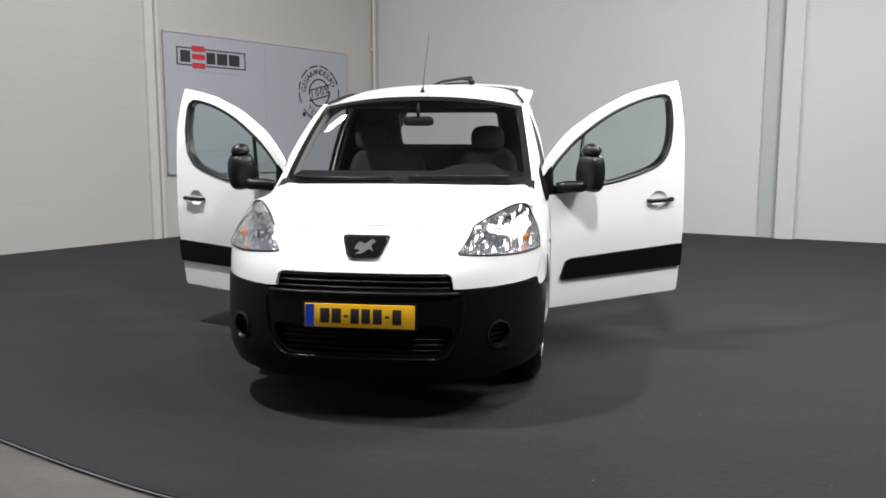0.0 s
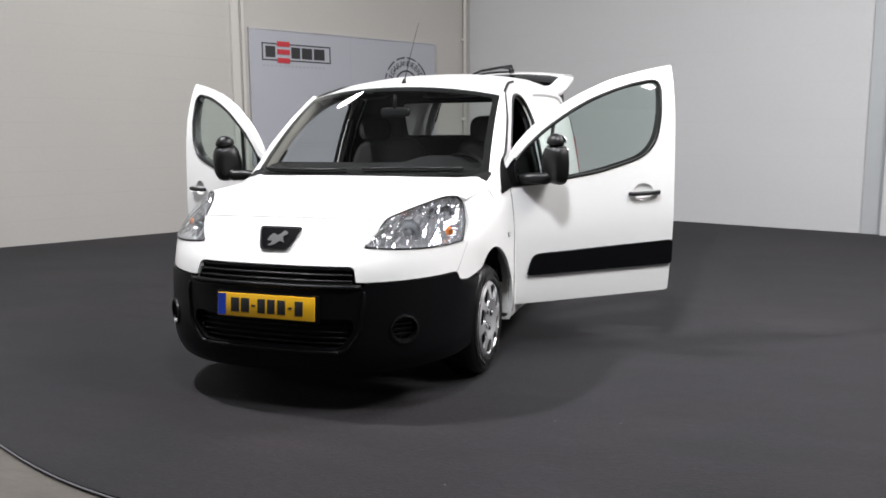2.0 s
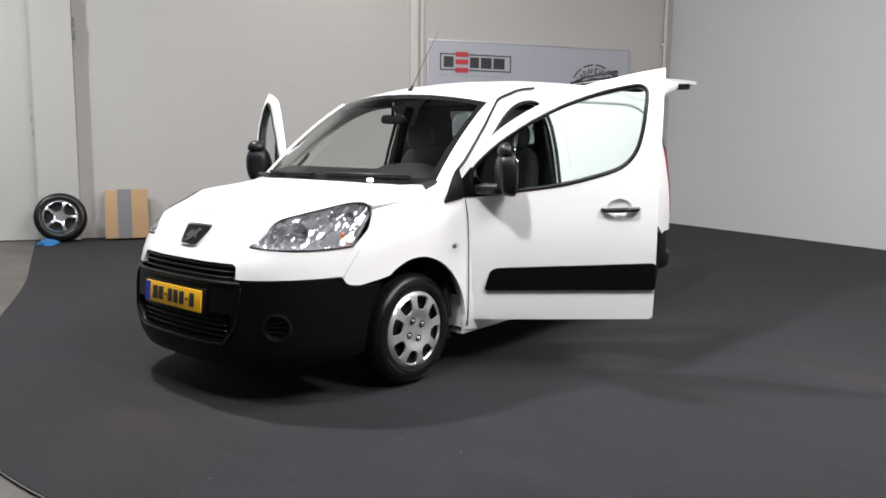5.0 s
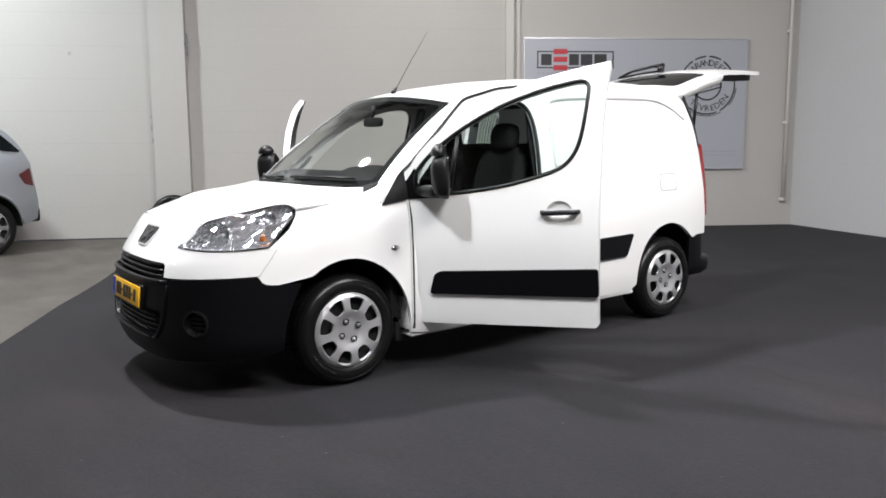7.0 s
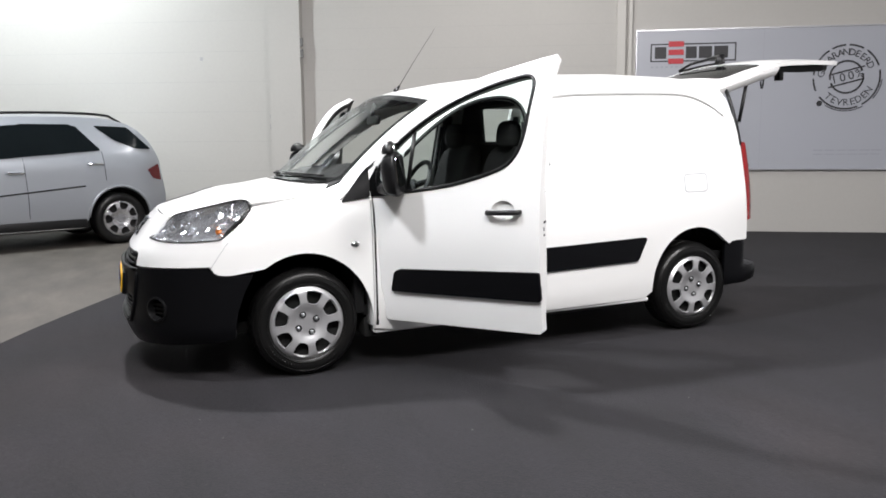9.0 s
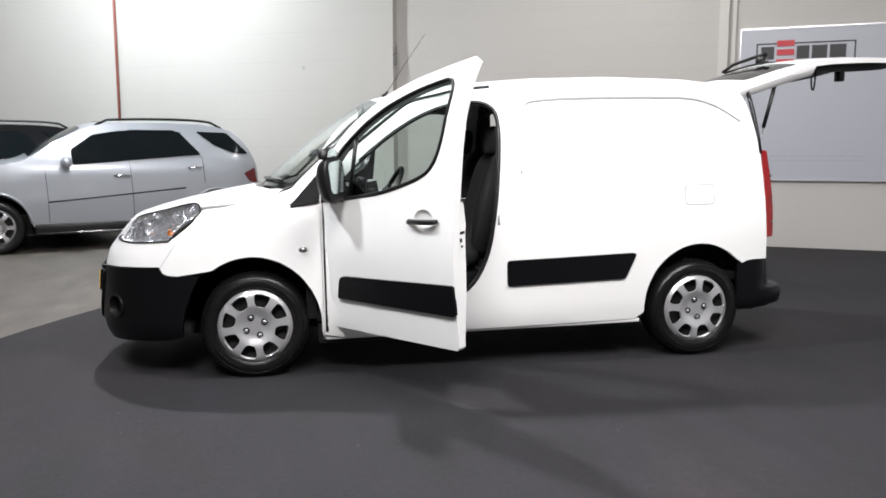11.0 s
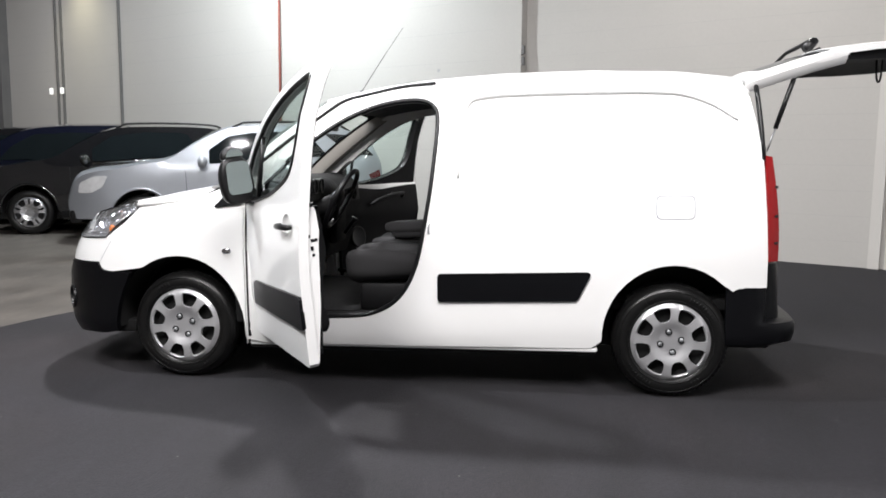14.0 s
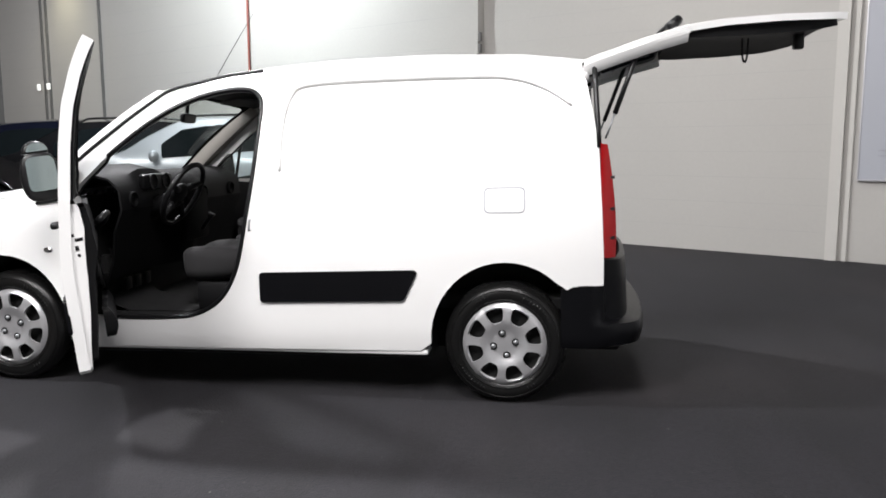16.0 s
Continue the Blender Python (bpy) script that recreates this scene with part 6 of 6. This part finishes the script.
# pale inner pillar trim beside the windscreen
for s in SIDES:
    rows = []
    for t in np.linspace(0.0, 1.0, 12):
        y = 0.30 + t * 0.62
        a, b = screen(0.955, t, -0.018), side(y, table(y, 0.235, 1.04, 0.30, 1.10, 0.36, 1.155, 0.5, 1.275, 0.7, 1.433, 0.86, 1.552, 0.93, 1.60) - 0.045, -0.04)
        mid = a.lerp(b, 0.5) + Vector((-0.022, 0.024, -0.022))
        rows.append([a, a.lerp(mid, 0.6) + Vector((-0.006, 0.006, -0.006)), mid, b])
    bm = patch(rows)
    part("pillar_trim", mirrored(thick(bm, 0.006, (0.9, 0.2, 1.6)), s), BEIGE, van)
    bm = bmesh.new()
    tube(bm, [(side(1.50, z).x - 0.05, 1.52, z) for z in np.linspace(0.5, 1.6, 8)], 0.035, 8)
    part("door_pillar_trim", mirrored(bm, s), TRIM, van)
    bm = bmesh.new()
    tube(bm, [(side(1.48, 1.45).x - 0.065, 1.47, 1.45), (side(1.46, 1.1).x - 0.06, 1.45, 1.1), (side(1.44, 0.7).x - 0.06, 1.42, 0.62)], [0.01, 0.012, 0.012], 6)
    part("seat_belt", mirrored(bm, s), DARK, van)

# ---- parked cars ----
ALLOY = material("alloy_rim", (0.55, 0.55, 0.57), 0.25, metal=0.85, vary=0.06)
wheel_parts(spare, (0.10, 0, 0), 1, 0.312, 0.212, 0.2, 5, ALLOY, 0, star=True)
CLOTH = material("blue_cloth", (0.02, 0.12, 0.30), 0.9, vary=0.25, scale=10, fine=200, bump=0.4)
bm = bmesh.new()
bmesh.ops.create_icosphere(bm, subdivisions=3, radius=1)
for v in bm.verts:
    k = 1 + 0.35 * noise.noise(v.co * 2.1)
    v.co = Vector((v.co.x * 0.16 * k, v.co.y * 0.11 * k, max(0.0, v.co.z * 0.07 * k)))
c = west(-5.15, 0.62)
bm.transform(Matrix.Translation((c.x, c.y, 0.002)))
tagged(part("cloth", bm, CLOTH), "crumpled blue cloth on the floor by the wheel", "cloth")

PAINT_SILVER = material("silver_metallic_paint", (0.35, 0.37, 0.40), 0.34, metal=0.40, vary=0.03, fine=300, coat=0.5)
DARKRED = material("dark_red_lamp_lens", (0.10, 0.006, 0.008), 0.15, vary=0.15, scale=12, coat=0.2)
PAINT_BLACK = material("black_metallic_paint", (0.006, 0.006, 0.007), 0.10, vary=0.1, fine=800, spec=0.5, coat=1.0)
PAINT_BLUE = material("dark_blue_paint", (0.003, 0.004, 0.011), 0.18, vary=0.1, fine=800, coat=0.9)
CARGLASS = material("dark_car_glass", (0.006, 0.008, 0.009), 0.05, vary=0.2, spec=0.10)


LAMPGLASS = material("pale_lamp_glass", (0.78, 0.79, 0.80), 0.15, metal=0.2, vary=0.25, scale=9, fine=60, coat=0.5)


def parked_car(name, label, at, paint, length, wheelbase, over, halfw, sill, belt, top, panes, r=0.365, spokes=5, cover=ALLOY, rails=True):
    """A car along y, its nose to -y and its front axle at y = 0. top: the outline from nose to tail as (y, z)."""
    car = thing(name, label, "car", "parked cars along the wall", at=at)
    y0, y1 = -over, length - over
    line = smooth(top, 5)

    def flank(y, z):
        w = halfw
        w -= 0.16 * max(0.0, (y0 + 0.55 - y) / 0.55) ** 2.2 + 0.12 * max(0.0, (y - y1 + 0.45) / 0.45) ** 2.2
        w -= table(z, 0.2, 0.06, 0.4, 0.01, 0.6, 0.0, belt - 0.05, 0.02, belt, 0.035, belt + 0.25, 0.14, belt + 0.55, 0.27, belt + 0.75, 0.40)
        return Vector((w, y, z))

    arches = []
    for cy in (0.0, wheelbase):
        arches.append([Vector((cy - (r + 0.075) * math.cos(radians(a)), r + (r + 0.095) * math.sin(radians(a)))) for a in range(-10, 191, 8)])
    bottom = [(y1 - 0.05, 0.42), (wheelbase + r + 0.09, sill + 0.02)] + [(p.x, p.y) for p in arches[1][::-1] if p.y > sill] + [(wheelbase - r - 0.09, sill), (r + 0.09, sill)] + [(p.x, p.y) for p in arches[0][::-1] if p.y > sill] + [(-r - 0.09, sill + 0.02), (y0 + 0.06, 0.36)]
    outline = [(p.x, p.y) for p in line] + bottom
    for s in (1, -1):
        bm = sheet(outline, [], 0.12, flank)
        part("body_side", mirrored(thick(bm, 0.02, (0, 1.5, 0.8)), s), paint, car)
    rows = []
    for p in line:
        w = flank(p.x, p.y).x
        rows.append([Vector((w * k, p.x + (-0.10 if p.x < y0 + 0.4 else (0.08 if p.x > y1 - 0.4 else 0)) * (1 - k * k), p.y + 0.05 * (1 - abs(k) ** 2.5))) for k in np.linspace(-1, 1, 13)])
    part("body_top", patch(rows), paint, car)
    for nm, (a, b, k0) in {"windscreen": panes["front"], "rear_window": panes["back"]}.items():
        rows = []
        for p in line:
            if a <= p.x <= b:
                w = flank(p.x, p.y).x
                rows.append([Vector((w * k * k0, p.x + (-0.004 if nm == "windscreen" else 0.006), p.y + 0.056 * (1 - abs(k * k0) ** 2.5) + 0.004)) for k in np.linspace(-1, 1, 9)])
        if len(rows) > 1:
            part(nm, patch(rows), CARGLASS, car)
    for s in (1, -1):
        for poly in panes["side"]:
            bm = sheet(rounded(poly, 0.03), [], 0.12, lambda y, z: flank(y, z) + Vector((0.016, 0, 0)))
            part("side_window", mirrored(thick(bm, 0.014, (0, 1.5, 0.8)), s), CARGLASS, car)
        for a, b in zip(panes["side"][:2], panes["side"][1:3]):
            bm = sheet([(a[1][0] - 0.02, a[1][1]), (b[0][0] + 0.02, b[0][1]), (b[-1][0] + 0.02, b[-1][1] - 0.01), (a[2][0] - 0.02, a[2][1] - 0.01)], [], 0.12, lambda y, z: flank(y, z) + Vector((0.013, 0, 0)))
            part("door_pillar", mirrored(thick(bm, 0.012, (0, 1.5, 0.8)), s), CARGLASS, car)
        bm = bmesh.new()
        tube(bm, [flank(y, 0.60 + 0.085 * y) + Vector((0.002, 0, 0)) for y in np.linspace(r + 0.28, wheelbase - r - 0.10, 8)], 0.010, 6)
        part("side_moulding", mirrored(bm, s), SATIN, car)
        for sy, za, zb in panes["seams"]:
            bm = bmesh.new()
            tube(bm, [flank(sy + 0.02 * math.sin(3 * z), z) + Vector((0.0005, 0, 0)) for z in np.linspace(za, zb, 8)], 0.0035, 5)
            part("door_seam", mirrored(bm, s), SATIN, car)
        bm = bmesh.new()
        box(bm, (halfw - 0.14, r + 0.10, sill - 0.11), (halfw - 0.004, wheelbase - r - 0.10, sill + 0.035), 0.02)
        part("side_skirt", mirrored(bm, s), SATIN, car)
        bm = bmesh.new()
        tube(bm, [(halfw - 0.006, y, sill - 0.085) for y in np.linspace(r + 0.14, wheelbase - r - 0.14, 4)], 0.009, 6)
        part("skirt_strip", mirrored(bm, s), CHROME, car)
        for arc in arches:
            bm = bmesh.new()
            tube(bm, [flank(p.x, p.y) + Vector((-0.012, 0, 0)) for p in arc if p.y > sill], 0.020, 8)
            part("arch_lip", mirrored(bm, s), paint, car)
        # black car only: chrome tube added in place of the highlight along its shoulder
        if spokes == 10:
            low = [p for pane in panes["side"][:3] for p in pane[:2]]
            bm = bmesh.new()
            tube(bm, [flank(y, z - 0.03) + Vector((0.006, 0, 0)) for y, z in low], 0.011, 6)
            part("shoulder_highlight", mirrored(bm, s), CHROME, car)
        for hy, hz in panes["handles"]:
            bm = bmesh.new()
            tube(bm, [flank(hy + d, hz) + Vector((o, 0, 0)) for d, o in ((-0.10, 0.0), (-0.08, 0.03), (0.08, 0.03), (0.10, 0.0))], 0.016, 8)
            part("handle", mirrored(bm, s), CHROME, car)
        if rails:
            ra, rb = panes["rail"]
            bm = bmesh.new()
            pts = []
            for y in np.linspace(ra, rb, 12):
                z = float(np.interp(y, [p.x for p in line], [p.y for p in line]))
                lift = 0.055 * min(1, (y - ra) / 0.12, (rb - y) / 0.12)
                pts.append(Vector((flank(y, z).x - 0.03, y, z + lift)))
            tube(bm, pts, 0.018, 6)
            part("roof_rail", mirrored(bm, s), SATIN, car)
        bm = bmesh.new()
        bmesh.ops.create_uvsphere(bm, u_segments=14, v_segments=8, radius=1)
        my = panes["mirror"]
        bm.transform(Matrix.Translation((halfw + 0.10, my, belt + 0.02)) @ Matrix.Diagonal((0.11, 0.07, 0.085, 1)))
        part("door_mirror", mirrored(bm, s), paint, car)
        bm = sheet(rounded(panes["lamp"], 0.03), [], 0.05, lambda y, z: flank(y, z) + Vector((0.008, 0, 0)))
        part("headlamp", mirrored(thick(bm, 0.01, (0, 1.5, 0.8)), s), LAMPGLASS, car)
        bm = sheet(rounded(panes["tail"], 0.02), [], 0.05, lambda y, z: flank(y, z) + Vector((0.008, 0, 0)))
        part("tail_lamp", mirrored(thick(bm, 0.01, (0, 1.5, 0.8)), s), DARKRED, car)
        for cy in (0.0, wheelbase):
            wheel_parts(car, (s * (halfw - 0.02), cy, r), s, r, r * 0.68, 0.24, spokes, cover, 0, double=spokes == 10)
            bm = patch([[(x, cy - (r + 0.06) * math.cos(radians(a)), r + (r + 0.06) * math.sin(radians(a))) for x in (halfw - 0.03, halfw - 0.4)] for a in range(0, 181, 15)])
            part("wheel_well", mirrored(bm, s), VOID, car)
    for nm, lo, hi, mt in (("rear_bumper", (-halfw + 0.12, y1 - 0.10, 0.38), (halfw - 0.12, y1 + 0.02, 0.56), SATIN), ("front_bumper", (-halfw + 0.16, y0 - 0.06, 0.30), (halfw - 0.16, y0 + 0.10, 0.48), SATIN), ("underside", (-halfw + 0.25, y0 + 0.3, 0.22), (halfw - 0.25, y1 - 0.3, 0.5), VOID), ("grille", (-0.38, y0 - 0.10, 0.66), (0.38, y0 + 0.02, 0.86), CHROME)):
        bm = bmesh.new()
        box(bm, lo, hi, 0.03)
        part(nm, bm, mt, car)
    return car


def stand(hub, ahead, halfw):
    """The pose of a car whose left front wheel stands at hub and whose nose points ahead."""
    f = Vector(ahead).normalized()
    left = Vector((-f.y, f.x))
    c = Vector(hub) - left * halfw
    return Matrix.Translation((c.x, c.y, -0.02)) @ pose(0, 0, 0, 0, 0, math.degrees(math.atan2(f.y, f.x)) + 90)


SUV_TOP = [(-0.90, 0.36), (-0.97, 0.50), (-0.94, 0.70), (-0.84, 0.91), (-0.66, 1.0), (-0.30, 1.06), (0.0, 1.12), (0.35, 1.19), (0.72, 1.42), (1.07, 1.60), (1.35, 1.67), (1.75, 1.69), (2.3, 1.695), (2.75, 1.67), (3.05, 1.59), (3.25, 1.42), (3.38, 1.18), (3.42, 0.95), (3.48, 0.62), (3.44, 0.42)]
SUV_PANES = {
    "front": (0.38, 1.10, 0.90), "back": (3.10, 3.36, 0.86),
    "side": [[(0.93, 1.135), (1.56, 1.18), (1.57, 1.59), (1.20, 1.53), (0.92, 1.33)], [(1.63, 1.19), (2.26, 1.235), (2.28, 1.60), (1.64, 1.60)], [(2.31, 1.24), (2.60, 1.26), (2.33, 1.58)], [(2.57, 1.585), (3.00, 1.57), (3.29, 1.27), (3.06, 1.285), (2.80, 1.40)]],
    "handles": ((1.53, 0.985), (2.50, 1.08)), "rail": (1.25, 2.95), "mirror": 0.84, "lamp": [(-0.83, 0.72), (-0.66, 0.72), (-0.50, 0.80), (-0.42, 0.96), (-0.60, 0.955), (-0.80, 0.86)], "tail": [(3.20, 0.99), (3.37, 1.07), (3.41, 0.84), (3.28, 0.87)], "seams": ((0.60, 0.40, 1.04), (1.64, 0.42, 1.17), (2.62, 0.86, 1.24))}
FWD = (0.352, -0.936)
parked_car("silver_suv", "silver estate off-roader parked along the white wall", stand((-5.38, -3.50), FWD, 0.93), PAINT_SILVER, 4.38, 2.80, 0.90, 0.95, 0.34, 1.14, SUV_TOP, SUV_PANES, 0.345, 7)
parked_car("black_suv", "glossy black estate off-roader parked beside the silver one", stand((-6.25, -5.78), FWD, 0.93), PAINT_BLACK, 4.38, 2.80, 0.90, 0.95, 0.34, 1.14, SUV_TOP, SUV_PANES, 0.345, 10)
MPV_TOP = [(-0.84, 0.32), (-0.90, 0.55), (-0.84, 0.80), (-0.60, 0.98), (-0.1, 1.12), (0.35, 1.35), (0.80, 1.62), (1.3, 1.72), (2.2, 1.76), (3.0, 1.74), (3.35, 1.60), (3.45, 1.2), (3.48, 0.8), (3.45, 0.40)]
MPV_PANES = {
    "front": (0.0, 0.85, 0.9), "back": (3.3, 3.44, 0.85),
    "side": [[(0.50, 1.12), (1.35, 1.15), (1.38, 1.60), (1.05, 1.58), (0.72, 1.38)], [(1.45, 1.15), (2.35, 1.17), (2.33, 1.62), (1.47, 1.62)], [(2.42, 1.18), (3.15, 1.2), (3.05, 1.58), (2.42, 1.61)]],
    "handles": ((1.3, 1.0), (2.3, 1.02)), "rail": (1.2, 3.0), "mirror": 0.45, "lamp": [(-0.78, 0.72), (-0.50, 0.76), (-0.46, 0.88), (-0.70, 0.89)], "tail": [(3.22, 1.12), (3.42, 1.20), (3.45, 1.0), (3.34, 0.98)], "seams": ((0.40, 0.40, 1.08), (1.40, 0.40, 1.12), (2.38, 0.60, 1.14))}
parked_car("blue_van", "dark blue family van parked in the row", stand((-7.67, -7.9), FWD, 0.88), PAINT_BLUE, 4.4, 2.73, 0.90, 0.90, 0.28, 1.10, MPV_TOP, MPV_PANES, 0.32, 8, SILVER, rails=False)
parked_car("dark_van", "dark people carrier parked at the end of the row", stand((-9.3, -10.0), FWD, 0.88), PAINT_BLACK, 4.4, 2.73, 0.90, 0.90, 0.28, 1.10, MPV_TOP, MPV_PANES, 0.32, 8, SILVER, rails=False)
